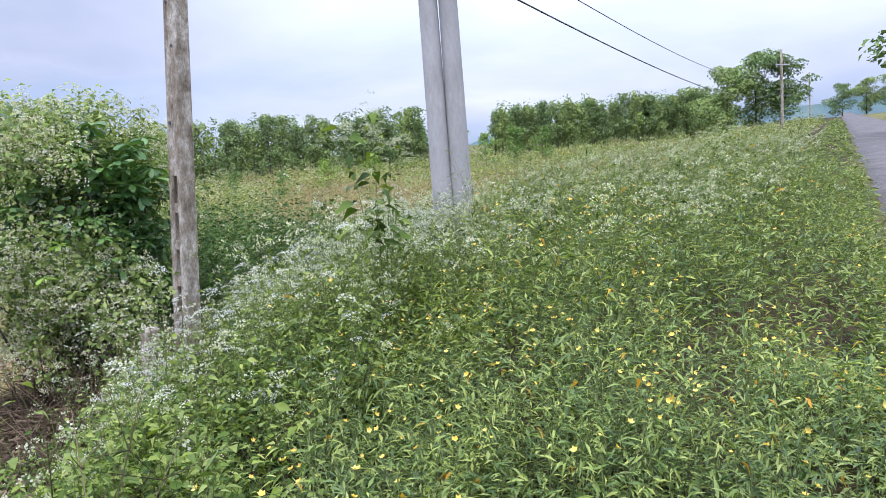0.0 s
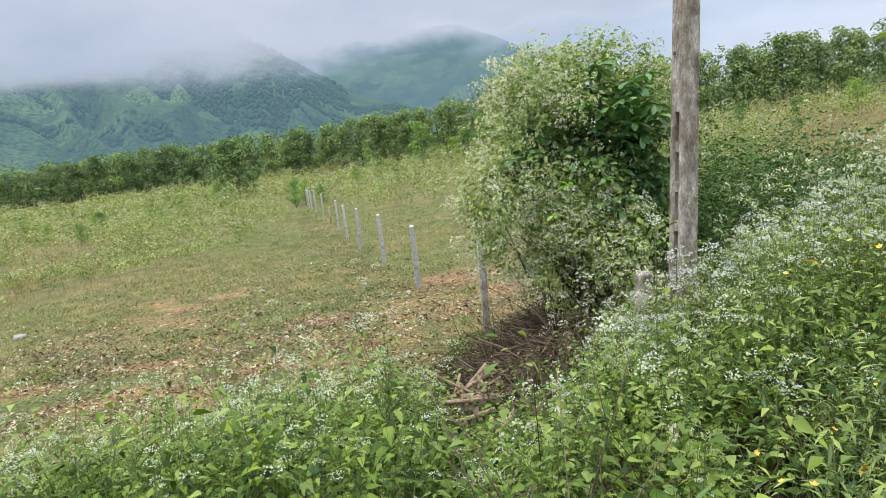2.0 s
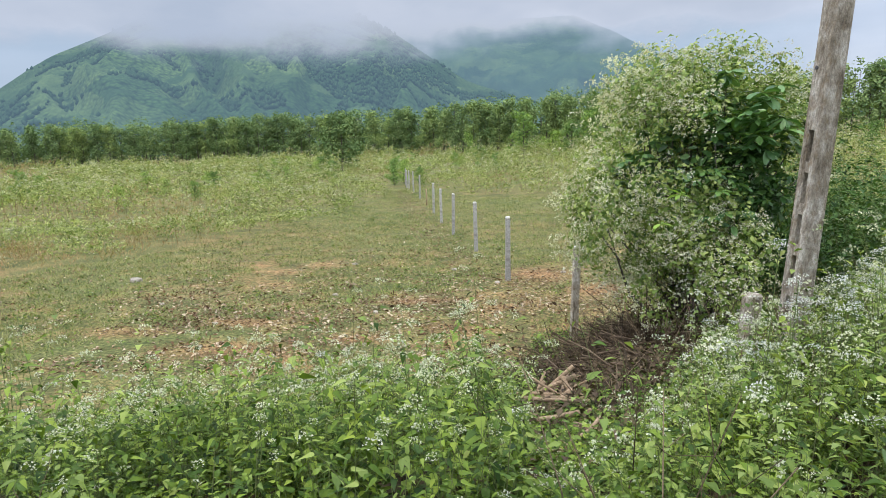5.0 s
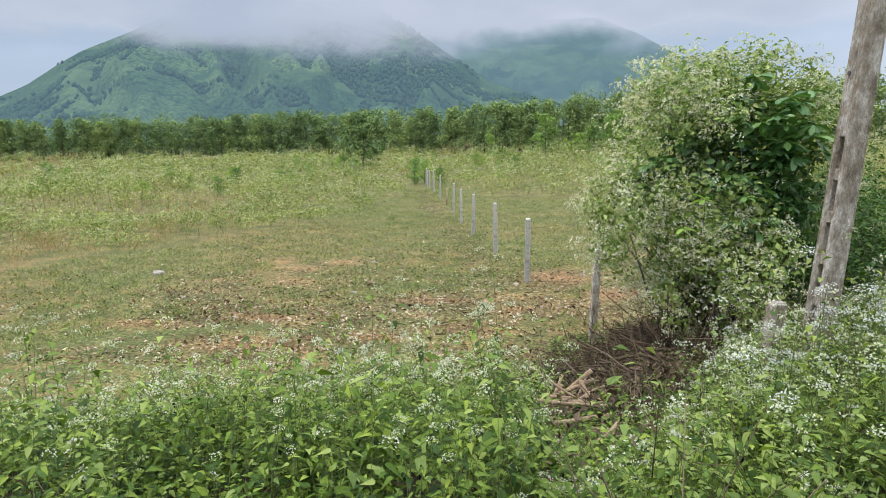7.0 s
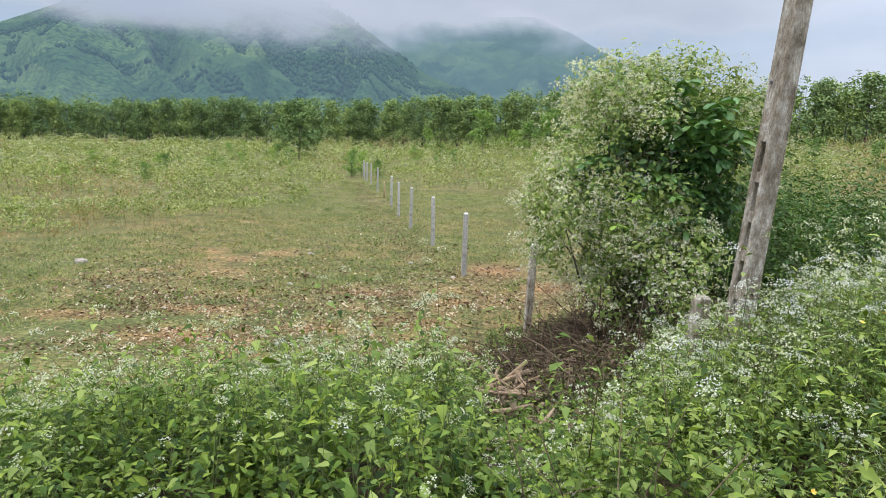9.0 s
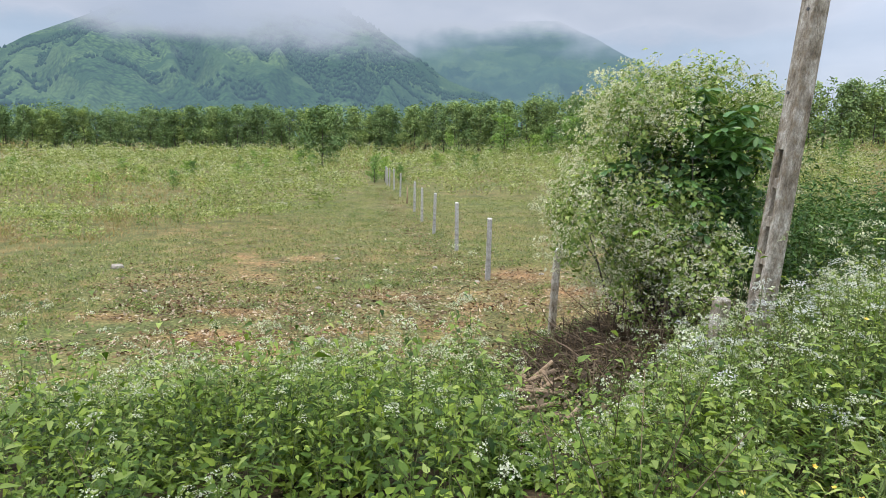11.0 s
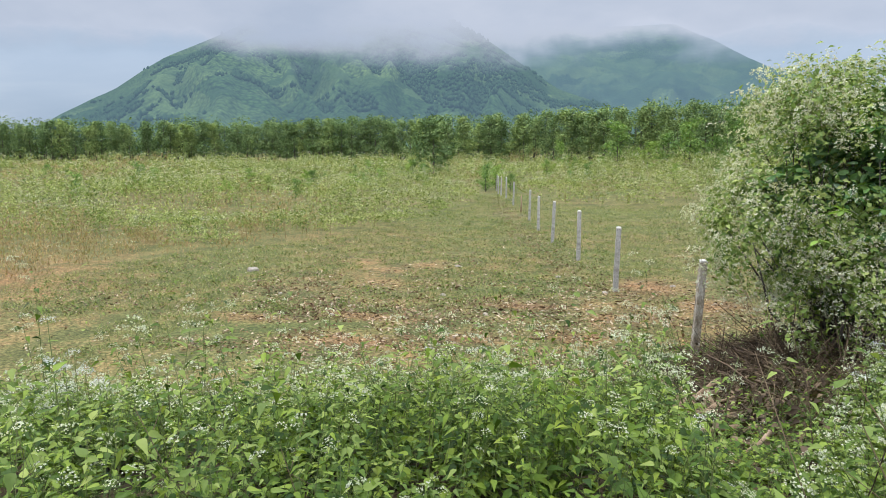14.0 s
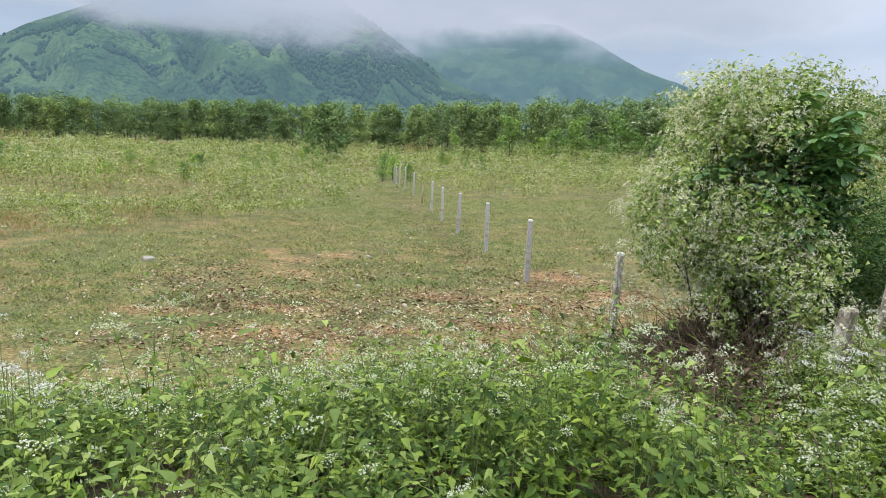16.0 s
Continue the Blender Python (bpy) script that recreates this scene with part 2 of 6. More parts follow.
def leaf_material(name, colors, rough=0.5, through=0.3, spec=0.15, object_random=False, patch=0.0, alt=(0.2, 0.15, 0.06), clump=0.0):
    """Foliage: each leaf takes its own tone, lets some light through, and is mottled."""
    m, nt, out = material(name)
    geo = nt.nodes.new("ShaderNodeNewGeometry")
    r = ramp(nt, [(i / (len(colors) - 1), c) for i, c in enumerate(colors)])
    link(nt, geo, "Random Per Island", r, "Fac")
    tc = nt.nodes.new("ShaderNodeTexCoord")
    noise_n = node(nt, "ShaderNodeTexNoise", Scale=1.3, Detail=3.0)
    link(nt, tc, "Object", noise_n, "Vector")
    tone = ramp(nt, [(0.3, (0.72, 0.74, 0.7)), (0.7, (1.2, 1.16, 1.1))])
    link(nt, noise_n, "Fac", tone, "Fac")
    col = mix_rgb(nt, 1.0, (r, 0), (tone, 0), "MULTIPLY")
    if clump:
        # whole plants differ from their neighbours
        cn = node(nt, "ShaderNodeTexNoise", Scale=4.5, Detail=2.0)
        link(nt, tc, "Object", cn, "Vector")
        cr = ramp(nt, [(0.32, (1 - clump, 1 - clump * .8, 1 - clump * .4)), (0.68, (1 + clump, 1 + clump * .7, 1 + clump * .3))])
        link(nt, cn, "Fac", cr, "Fac")
        col = mix_rgb(nt, 1.0, (col, 0), (cr, 0), "MULTIPLY")
    if patch:
        wide = node(nt, "ShaderNodeTexNoise", Scale=0.26, Detail=5.0, Roughness=0.62)
        link(nt, tc, "Object", wide, "Vector")
        wr = ramp(nt, [(0.34, (0.48, 0.58, 0.44)), (0.5, (0.95, 1.0, 0.9)), (0.64, (1.32, 1.27, 1.3))])
        link(nt, wide, "Fac", wr, "Fac")
        col = mix_rgb(nt, 1.0, (col, 0), (wr, 0), "MULTIPLY")
    if object_random:
        info = nt.nodes.new("ShaderNodeObjectInfo")
        tr = ramp(nt, [(0, (0.66, 0.72, 0.66)), (0.5, (1, 1, 1)), (1, (1.4, 1.28, 1.02))])
        link(nt, info, "Random", tr, "Fac")
        col = mix_rgb(nt, 1.0, (col, 0), (tr, 0), "MULTIPLY")
    if patch:
        pn = node(nt, "ShaderNodeTexNoise", Scale=0.16, Detail=5.0, Roughness=0.6)
        link(nt, tc, "Object", pn, "Vector")
        pr = ramp(nt, [(0.5, (0, 0, 0)), (0.62, (1, 1, 1))])
        link(nt, pn, "Fac", pr, "Fac")
        pf = maths(nt, "MULTIPLY", (pr, 0), patch)
        col = mix_rgb(nt, (pf, 0), (col, 0), alt)
    b = node(nt, "ShaderNodeBsdfPrincipled", Roughness=rough)
    b.inputs["Specular IOR Level"].default_value = spec
    link(nt, col, 0, b, "Base Color")
    if clump:
        # crinkled blades between the veins
        vein = node(nt, "ShaderNodeTexNoise", Scale=90.0, Detail=2.0)
        link(nt, tc, "Object", vein, "Vector")
        bn = node(nt, "ShaderNodeBump", Strength=0.35, Distance=0.006)
        link(nt, vein, "Fac", bn, "Height")
        link(nt, bn, 0, b, "Normal")
    tl = nt.nodes.new("ShaderNodeBsdfTranslucent")
    warm = mix_rgb(nt, 1.0, (col, 0), (1.25, 1.3, 0.6), "MULTIPLY")
    link(nt, warm, 0, tl, "Color")
    mx = node(nt, "ShaderNodeMixShader", Fac=through)
    link(nt, b, 0, mx, 1)
    link(nt, tl, 0, mx, 2)
    link(nt, mx, 0, out, 0)
    return m


def rough_material(name, stops, scale=3.0, fine=40.0, bump=0.4, rough=0.9, spots=None, coords="Object", depth=0.02, stretch=(1, 1, 1), grain=0.3):
    """Stone, soil, bark, concrete: two scales of mottling, grain relief and optional stains."""
    m, nt, out = material(name)
    tc = nt.nodes.new("ShaderNodeTexCoord")
    mp = nt.nodes.new("ShaderNodeMapping")
    mp.inputs["Scale"].default_value = stretch
    link(nt, tc, coords, mp, "Vector")
    a = node(nt, "ShaderNodeTexNoise", Scale=scale, Detail=6.0, Roughness=0.6)
    b = node(nt, "ShaderNodeTexNoise", Scale=fine, Detail=4.0, Roughness=0.65)
    link(nt, mp, 0, a, "Vector")
    link(nt, mp, 0, b, "Vector")
    r = ramp(nt, stops)
    link(nt, a, "Fac", r, "Fac")
    g = ramp(nt, [(0.3, (1 - grain, 1 - grain, 1 - grain)), (0.7, (1 + grain, 1 + grain, 1 + grain))])
    link(nt, b, "Fac", g, "Fac")
    col = mix_rgb(nt, 1.0, (r, 0), (g, 0), "MULTIPLY")
    info = nt.nodes.new("ShaderNodeObjectInfo")
    tr = ramp(nt, [(0, (0.85, 0.85, 0.85)), (1, (1.12, 1.12, 1.12))])
    link(nt, info, "Random", tr, "Fac")
    col = mix_rgb(nt, 1.0, (col, 0), (tr, 0), "MULTIPLY")
    if spots:
        c = node(nt, "ShaderNodeTexNoise", Scale=scale * 2.3, Detail=8.0, Roughness=0.7)
        link(nt, mp, 0, c, "Vector")
        sr = ramp(nt, [(0.5, (0, 0, 0)), (0.66, (1, 1, 1))])
        link(nt, c, "Fac", sr, "Fac")
        sf = maths(nt, "MULTIPLY", (sr, 0), 0.8)
        col = mix_rgb(nt, (sf, 0), (col, 0), spots)
    p = node(nt, "ShaderNodeBsdfPrincipled", Roughness=rough)
    p.inputs["Specular IOR Level"].default_value = 0.25
    link(nt, col, 0, p, "Base Color")
    bn = node(nt, "ShaderNodeBump", Strength=bump, Distance=depth)
    link(nt, b, "Fac", bn, "Height")
    link(nt, bn, 0, p, "Normal")
    link(nt, p, 0, out, 0)
    return m


def ground_material():
    """Red soil under thin grass, with bare patches and greener stretches."""
    m, nt, out = material("field_ground")
    tc = nt.nodes.new("ShaderNodeTexCoord")
    big = node(nt, "ShaderNodeTexNoise", Scale=0.16, Detail=6.0, Roughness=0.62)
    mid = node(nt, "ShaderNodeTexNoise", Scale=1.1, Detail=7.0, Roughness=0.68)
    fine = node(nt, "ShaderNodeTexNoise", Scale=14.0, Detail=6.0, Roughness=0.7)
    for n in (big, mid, fine):
        link(nt, tc, "Object", n, "Vector")
    grass = ramp(nt, [(0.34, (0.055, 0.062, 0.024)), (0.5, (0.115, 0.118, 0.05)), (0.66, (0.21, 0.19, 0.1))])
    link(nt, fine, "Fac", grass, "Fac")
    soil = ramp(nt, [(0.34, (0.065, 0.038, 0.023)), (0.5, (0.205, 0.118, 0.068)), (0.66, (0.36, 0.23, 0.145))])
    link(nt, fine, "Fac", soil, "Fac")
    speck = node(nt, "ShaderNodeTexNoise", Scale=4.5, Detail=5.0, Roughness=0.7)
    link(nt, tc, "Object", speck, "Vector")
    s0 = maths(nt, "MULTIPLY", (speck, "Fac"), 0.75)
    s = maths(nt, "MULTIPLY_ADD", (big, "Fac"), 0.7)
    link(nt, s0, 0, s, 2)
    s2 = maths(nt, "MULTIPLY_ADD", (mid, "Fac"), 0.75)
    link(nt, s, 0, s2, 2)
    bare = ramp(nt, [(0.0, (0, 0, 0)), (0.53, (0, 0, 0)), (0.63, (1, 1, 1))])
    half = maths(nt, "MULTIPLY", (s2, 0), 0.5)
    link(nt, half, 0, bare, "Fac")
    # the worn ground lies between the bank and the tall weeds
    sep = nt.nodes.new("ShaderNodeSeparateXYZ")
    link(nt, tc, "Object", sep, 0)
    near = nt.nodes.new("ShaderNodeMapRange")
    near.inputs[1].default_value, near.inputs[2].default_value = 34.0, 11.0
    link(nt, sep, "Y", near, 0)
    start = nt.nodes.new("ShaderNodeMapRange")
    start.inputs[1].default_value, start.inputs[2].default_value = 5.0, 6.8
    link(nt, sep, "Y", start, 0)
    zone = maths(nt, "MULTIPLY", (near, 0), (start, 0))
    weak = maths(nt, "MULTIPLY", (bare, 0), 0.55)
    bf = maths(nt, "MULTIPLY", (weak, 0), (zone, 0), True)
    # worn patches with ragged edges
    for bx, by, bw, bh in BARE:
        shift = nt.nodes.new("ShaderNodeVectorMath")
        shift.operation = "SUBTRACT"
        shift.inputs[1].default_value = (bx, by, 0)
        link(nt, tc, "Object", shift, 0)
        shrink = nt.nodes.new("ShaderNodeVectorMath")
        shrink.operation = "MULTIPLY"
        shrink.inputs[1].default_value = (1 / bw, 1 / bh, 0)
        link(nt, shift, 0, shrink, 0)
        far = nt.nodes.new("ShaderNodeVectorMath")
        far.operation = "LENGTH"
        link(nt, shrink, 0, far, 0)
        ragged = maths(nt, "MULTIPLY_ADD", (speck, "Fac"), 1.9)
        link(nt, far, "Value", ragged, 2)
        inside = nt.nodes.new("ShaderNodeMapRange")
        inside.inputs[1].default_value, inside.inputs[2].default_value, inside.inputs[4].default_value = 2.1, 1.25, 0.85
        link(nt, ragged, 0, inside, 0)
        bf = maths(nt, "MAXIMUM", (bf, 0), (inside, 0))
    col = mix_rgb(nt, (bf, 0), (grass, 0), (soil, 0))
    # soil and litter on the overgrown bank, the weeds' shade put into their colour
    shaded_bank_soil = ramp(nt, [(0.3, (0.022, 0.017, 0.011)), (0.55, (0.05, 0.038, 0.024)), (0.75, (0.11, 0.08, 0.05))])
    link(nt, fine, "Fac", shaded_bank_soil, "Fac")
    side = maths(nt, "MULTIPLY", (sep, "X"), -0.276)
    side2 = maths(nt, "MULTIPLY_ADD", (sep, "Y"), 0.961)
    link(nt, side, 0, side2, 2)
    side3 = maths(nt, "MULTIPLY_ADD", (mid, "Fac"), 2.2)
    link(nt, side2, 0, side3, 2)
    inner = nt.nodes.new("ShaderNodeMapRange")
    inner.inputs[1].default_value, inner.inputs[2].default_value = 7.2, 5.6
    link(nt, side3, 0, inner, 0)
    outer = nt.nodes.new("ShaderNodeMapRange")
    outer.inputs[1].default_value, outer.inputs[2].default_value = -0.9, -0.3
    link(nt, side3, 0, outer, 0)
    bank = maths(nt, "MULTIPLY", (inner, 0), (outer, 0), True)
    col = mix_rgb(nt, (bank, 0), (col, 0), (shaded_bank_soil, 0))
    grit = node(nt, "ShaderNodeTexNoise", Scale=22.0, Detail=4.0, Roughness=0.75)
    link(nt, tc, "Object", grit, "Vector")
    gr = ramp(nt, [(0.36, (0.48, 0.5, 0.49)), (0.64, (1.5, 1.46, 1.38))])
    link(nt, grit, "Fac", gr, "Fac")
    col = mix_rgb(nt, 1.0, (col, 0), (gr, 0), "MULTIPLY")
    patchy = ramp(nt, [(0.36, (0.66, 0.7, 0.64)), (0.62, (1.28, 1.2, 1.12))])
    link(nt, mid, "Fac", patchy, "Fac")
    col = mix_rgb(nt, 1.0, (col, 0), (patchy, 0), "MULTIPLY")
    tint = ramp(nt, [(0.35, (0.8, 0.95, 0.75)), (0.62, (1.2, 1.08, 1.05))])
    link(nt, big, "Fac", tint, "Fac")
    col = mix_rgb(nt, 1.0, (col, 0), (tint, 0), "MULTIPLY")
    p = node(nt, "ShaderNodeBsdfPrincipled", Roughness=0.95)
    p.inputs["Specular IOR Level"].default_value = 0.15
    link(nt, col, 0, p, "Base Color")
    bn = node(nt, "ShaderNodeBump", Strength=0.6, Distance=0.03)
    link(nt, fine, "Fac", bn, "Height")
    link(nt, bn, 0, p, "Normal")
    link(nt, p, 0, out, 0)
    return m


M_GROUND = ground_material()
M_ROAD = rough_material("worn_asphalt", [(0.3, (0.1, 0.095, 0.09)), (0.7, (0.17, 0.16, 0.152))], 0.7, 60, 0.5, 0.9, spots=(0.07, 0.066, 0.06))
M_CONC = rough_material("weathered_concrete", [(0.34, (0.14, 0.113, 0.082)), (0.5, (0.32, 0.28, 0.225)), (0.66, (0.52, 0.485, 0.425))], 10.0, 60, 1.0, 0.92, spots=(0.2, 0.148, 0.09), stretch=(1, 1, .5), grain=.35)
M_CONC_PALE = rough_material("pale_concrete", [(0.3, (0.28, 0.275, 0.27)), (0.7, (0.4, 0.395, 0.39))], 1.2, 30, 0.3, 0.85, spots=(0.25, 0.245, 0.235), stretch=(1, 1, .3), grain=.08)
M_POST = rough_material("grey_concrete_post", [(0.3, (0.26, 0.25, 0.23)), (0.7, (0.48, 0.465, 0.435))], 3.0, 50, 0.5, 0.9, spots=(0.2, 0.18, 0.15))
M_CAP = rough_material("pale_post_head", [(0.3, (0.6, 0.58, 0.55)), (0.7, (0.75, 0.73, 0.7))], 8.0, 60, 0.3, 0.9)
M_WOOD = rough_material("dry_branch_bark", [(0.3, (0.17, 0.112, 0.068)), (0.7, (0.42, 0.31, 0.2))], 5.0, 60, 0.6, 0.9)
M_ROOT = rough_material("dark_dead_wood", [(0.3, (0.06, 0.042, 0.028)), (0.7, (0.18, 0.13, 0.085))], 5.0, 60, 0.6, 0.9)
M_BARK = rough_material("grey_tree_bark", [(0.3, (0.06, 0.05, 0.04)), (0.7, (0.15, 0.13, 0.11))], 3.0, 40, 0.6, 0.9)
M_DRY = leaf_material("dry_vines", [(0.04, 0.029, 0.019), (0.085, 0.06, 0.04), (0.2, 0.15, 0.1)], 0.85, 0.1, 0.2)
M_LITTER = leaf_material("dead_leaves", [(0.06, 0.036, 0.024), (0.2, 0.12, 0.07), (0.38, 0.28, 0.19), (0.56, 0.48, 0.38), (0.11, 0.062, 0.038), (0.27, 0.17, 0.1)], 0.9, 0.05, 0.1)
M_STEM = leaf_material("green_stems", [(0.055, 0.085, 0.024), (0.1, 0.135, 0.04), (0.085, 0.09, 0.035)], 0.6, 0.0)
M_WEED = leaf_material("weed_leaves", [(0.022, 0.052, 0.008), (0.072, 0.132, 0.018), (0.132, 0.208, 0.03), (0.22, 0.3, 0.052)], 0.45, 0.2, 0.13, clump=.3)
M_LANCE = leaf_material("lance_leaves", [(0.045, 0.092, 0.026), (0.11, 0.185, 0.046), (0.2, 0.285, 0.066), (0.34, 0.4, 0.11)], 0.38, 0.26, 0.34, clump=.25)
M_TIP = leaf_material("lance_leaf_tips", [(0.135, 0.205, 0.042), (0.22, 0.295, 0.06), (0.34, 0.385, 0.095)], 0.4, 0.3, 0.28, clump=.2)
M_YOLD = leaf_material("yellowed_leaves", [(0.55, 0.36, 0.04), (0.6, 0.3, 0.05)], 0.6, 0.3)
M_WHITE = leaf_material("white_flower_heads", [(0.42, 0.47, 0.32), (0.55, 0.57, 0.48), (0.68, 0.68, 0.68), (0.36, 0.43, 0.22)], 0.9, 0.3, 0.1)
M_LILAC = leaf_material("lilac_flower_heads", [(0.55, 0.57, 0.66), (0.68, 0.69, 0.75), (0.5, 0.54, 0.46)], 0.9, 0.2, 0.1)
M_YELLOW = leaf_material("yellow_petals", [(0.8, 0.52, 0.07), (0.8, 0.64, 0.2)], 0.6, 0.25, 0.2)
M_BIGLEAF = leaf_material("glossy_shrub_leaves", [(0.036, 0.095, 0.028), (0.07, 0.16, 0.045), (0.14, 0.255, 0.07)], 0.36, 0.22, 0.42)
M_THICKET = leaf_material("dark_thicket_leaves", [(0.032, 0.08, 0.024), (0.06, 0.13, 0.036), (0.11, 0.2, 0.054)], 0.5, 0.18, 0.12, clump=.25)
M_FRESH = leaf_material("fresh_shrub_leaves", [(0.2, 0.34, 0.06), (0.27, 0.42, 0.08)], 0.4, 0.3, 0.3)
M_CREEPER = leaf_material("creeper_leaves", [(0.095, 0.165, 0.042), (0.2, 0.285, 0.08), (0.4, 0.46, 0.17)], 0.5, 0.32)
M_SPROUT = leaf_material("young_weed_leaves", [(0.11, 0.172, 0.036), (0.172, 0.242, 0.056), (0.27, 0.335, 0.095)], 0.45, 0.26, 0.14, clump=.2)
M_CREAM = leaf_material("cream_creeper_flowers", [(0.6, 0.6, 0.54), (0.76, 0.755, 0.71), (0.46, 0.5, 0.35), (0.54, 0.46, 0.41)], 0.9, 0.3, 0.1)
M_FIELD = leaf_material("field_weeds", [(0.1, 0.14, 0.045), (0.195, 0.245, 0.085), (0.3, 0.345, 0.14), (0.43, 0.45, 0.25)], 0.7, 0.3, 0.05, patch=0.25, alt=(0.29, 0.24, 0.12))
M_TAN = leaf_material("dry_seed_grass", [(0.27, 0.18, 0.11), (0.42, 0.31, 0.205), (0.25, 0.245, 0.1), (0.34, 0.22, 0.15)], 0.8, 0.3, 0.1)
M_STALK = leaf_material("brown_stalks", [(0.13, 0.085, 0.05), (0.24, 0.165, 0.095), (0.34, 0.26, 0.15)], 0.8, 0.1, 0.1)
M_GRASS = leaf_material("short_grass", [(0.07, 0.11, 0.028), (0.155, 0.2, 0.06), (0.27, 0.29, 0.12), (0.31, 0.28, 0.15)], 0.6, 0.3, 0.12)
M_ACACIA = leaf_material("acacia_leaves", [(0.12, 0.195, 0.085), (0.185, 0.275, 0.115), (0.3, 0.39, 0.165)], 0.6, 0.12, 0.06, object_random=True)
M_SAPLING = leaf_material("young_tree_leaves", [(0.09, 0.17, 0.045), (0.16, 0.275, 0.08), (0.27, 0.38, 0.13)], 0.55, 0.35, 0.2, object_random=True)
M_STONE = rough_material("field_stone", [(0.3, (0.28, 0.25, 0.2)), (0.7, (0.46, 0.41, 0.34))], 6.0, 60, 0.5, 0.9)
M_WIRE = rough_material("black_cable", [(0.3, (0.05, 0.05, 0.055)), (0.7, (0.09, 0.09, 0.095))], 3.0, 40, 0.1, 0.6)
M_STEEL = rough_material("galvanised_steel", [(0.3, (0.3, 0.31, 0.32)), (0.7, (0.42, 0.43, 0.44))], 6.0, 60, 0.2, 0.5)


# ---- ground, road, distance ----
def part(name, data, parent, label=""):
    """Links a mesh as one part under a thing or a part."""
    ob = new(name, data)
    ob.parent = parent
    if label:
        ob["label"] = label
    return ob


def empty(name, label, category, group="", m=None):
    ob = new(name)
    if m is not None:
        ob.matrix_world = m
    return tagged(ob, label, category, group)


def spread(lo, hi, fine_lo, fine_hi, step, grow):
    """Grid lines: even between fine_lo and fine_hi, then ever wider."""
    mid = list(np.arange(fine_lo, fine_hi + step, step))
    for end, sign in ((hi, 1), (lo, -1)):
        s, p = step, mid[-1] if sign > 0 else mid[0]
        while (p < end) if sign > 0 else (p > end):
            s *= grow
            p += sign * s
            mid.append(p) if sign > 0 else mid.insert(0, p)
    return np.array(mid)


def sheet(xs, ys, zf):
    gx, gy = np.meshgrid(xs, ys)
    v = np.stack([gx.ravel(), gy.ravel(), zf(gx.ravel(), gy.ravel())], 1)
    w = len(xs)
    i = (np.arange(len(ys) - 1)[:, None] * w + np.arange(w - 1)[None]).ravel()
    return v, np.concatenate([np.stack([i, i + 1, i + w + 1], 1), np.stack([i, i + w + 1, i + w], 1)])


v, t = sheet(spread(-3200, 3200, -13, 12, 0.28, 1.1), spread(-3200, 3200, -7, 22, 0.28, 1.1), ground)
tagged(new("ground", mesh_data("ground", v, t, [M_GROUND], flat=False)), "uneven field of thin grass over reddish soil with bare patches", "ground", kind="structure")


def make_road():
    s = np.concatenate([np.arange(-60, 60, 1.0), np.arange(60, 420, 6.0)])
    lanes = np.array([0, 0.02, 0.9, 2.1, 3.3, 1.0 * ROAD_W - 0.02, ROAD_W])
    lift = np.array([-0.15, 0.015, 0.03, 0.05, 0.03, 0.015, -0.15])
    wob = (fbm(s * 0.7, s * 0, 3) - 0.5) * 0.25
    gs = np.repeat(s, len(lanes))
    gn = EDGE - np.tile(lanes, len(s)) + np.repeat(wob, len(lanes)) * np.tile((lanes < 0.5) * 1.0, len(s))
    x, y = gs * U[0] + gn * N[0], gs * U[1] + gn * N[1]
    z = road_z(x, y) + np.tile(lift, len(s))
    w = len(lanes)
    i = (np.arange(len(s) - 1)[:, None] * w + np.arange(w - 1)[None]).ravel()
    tri = np.concatenate([np.stack([i, i + w, i + w + 1], 1), np.stack([i, i + w + 1, i + 1], 1)])
    tagged(new("road", mesh_data("road", np.stack([x, y, z], 1), tri, [M_ROAD], flat=False)), "narrow worn grey asphalt country road climbing gently between weeds", "road", kind="structure")


make_road()


def polar(az, r):
    a = np.radians(az)
    return np.sin(a) * r, np.cos(a) * r


# crest heights, in degrees over the level, by bearing: the near mountain and the one behind it
NEAR_CREST = ((-75, 0.2), (-60, 0.4), (-52, 1.0), (-47.6, 2.8), (-42.2, 5.8), (-40.7, 6.9), (-38.8, 8.2), (-37, 9.1), (-31, 12.0), (-24, 14), (-17, 13), (-13, 11), (-9, 8.4), (-6, 6.4), (-2, 4.9), (4, 3.4), (12, 2.2), (22, 0.8), (45, 0.3))
REAR_CREST = ((-30, 6), (-20, 10), (-12, 12), (-6, 12.2), (-2, 11.2), (3, 11.2), (6.2, 9.7), (10, 7.6), (13.2, 6.5), (17.6, 4.7), (24, 2.8), (32, 1.4), (45, 0.4))


def ridged(v):
    return 1 - np.abs(2 * v - 1)


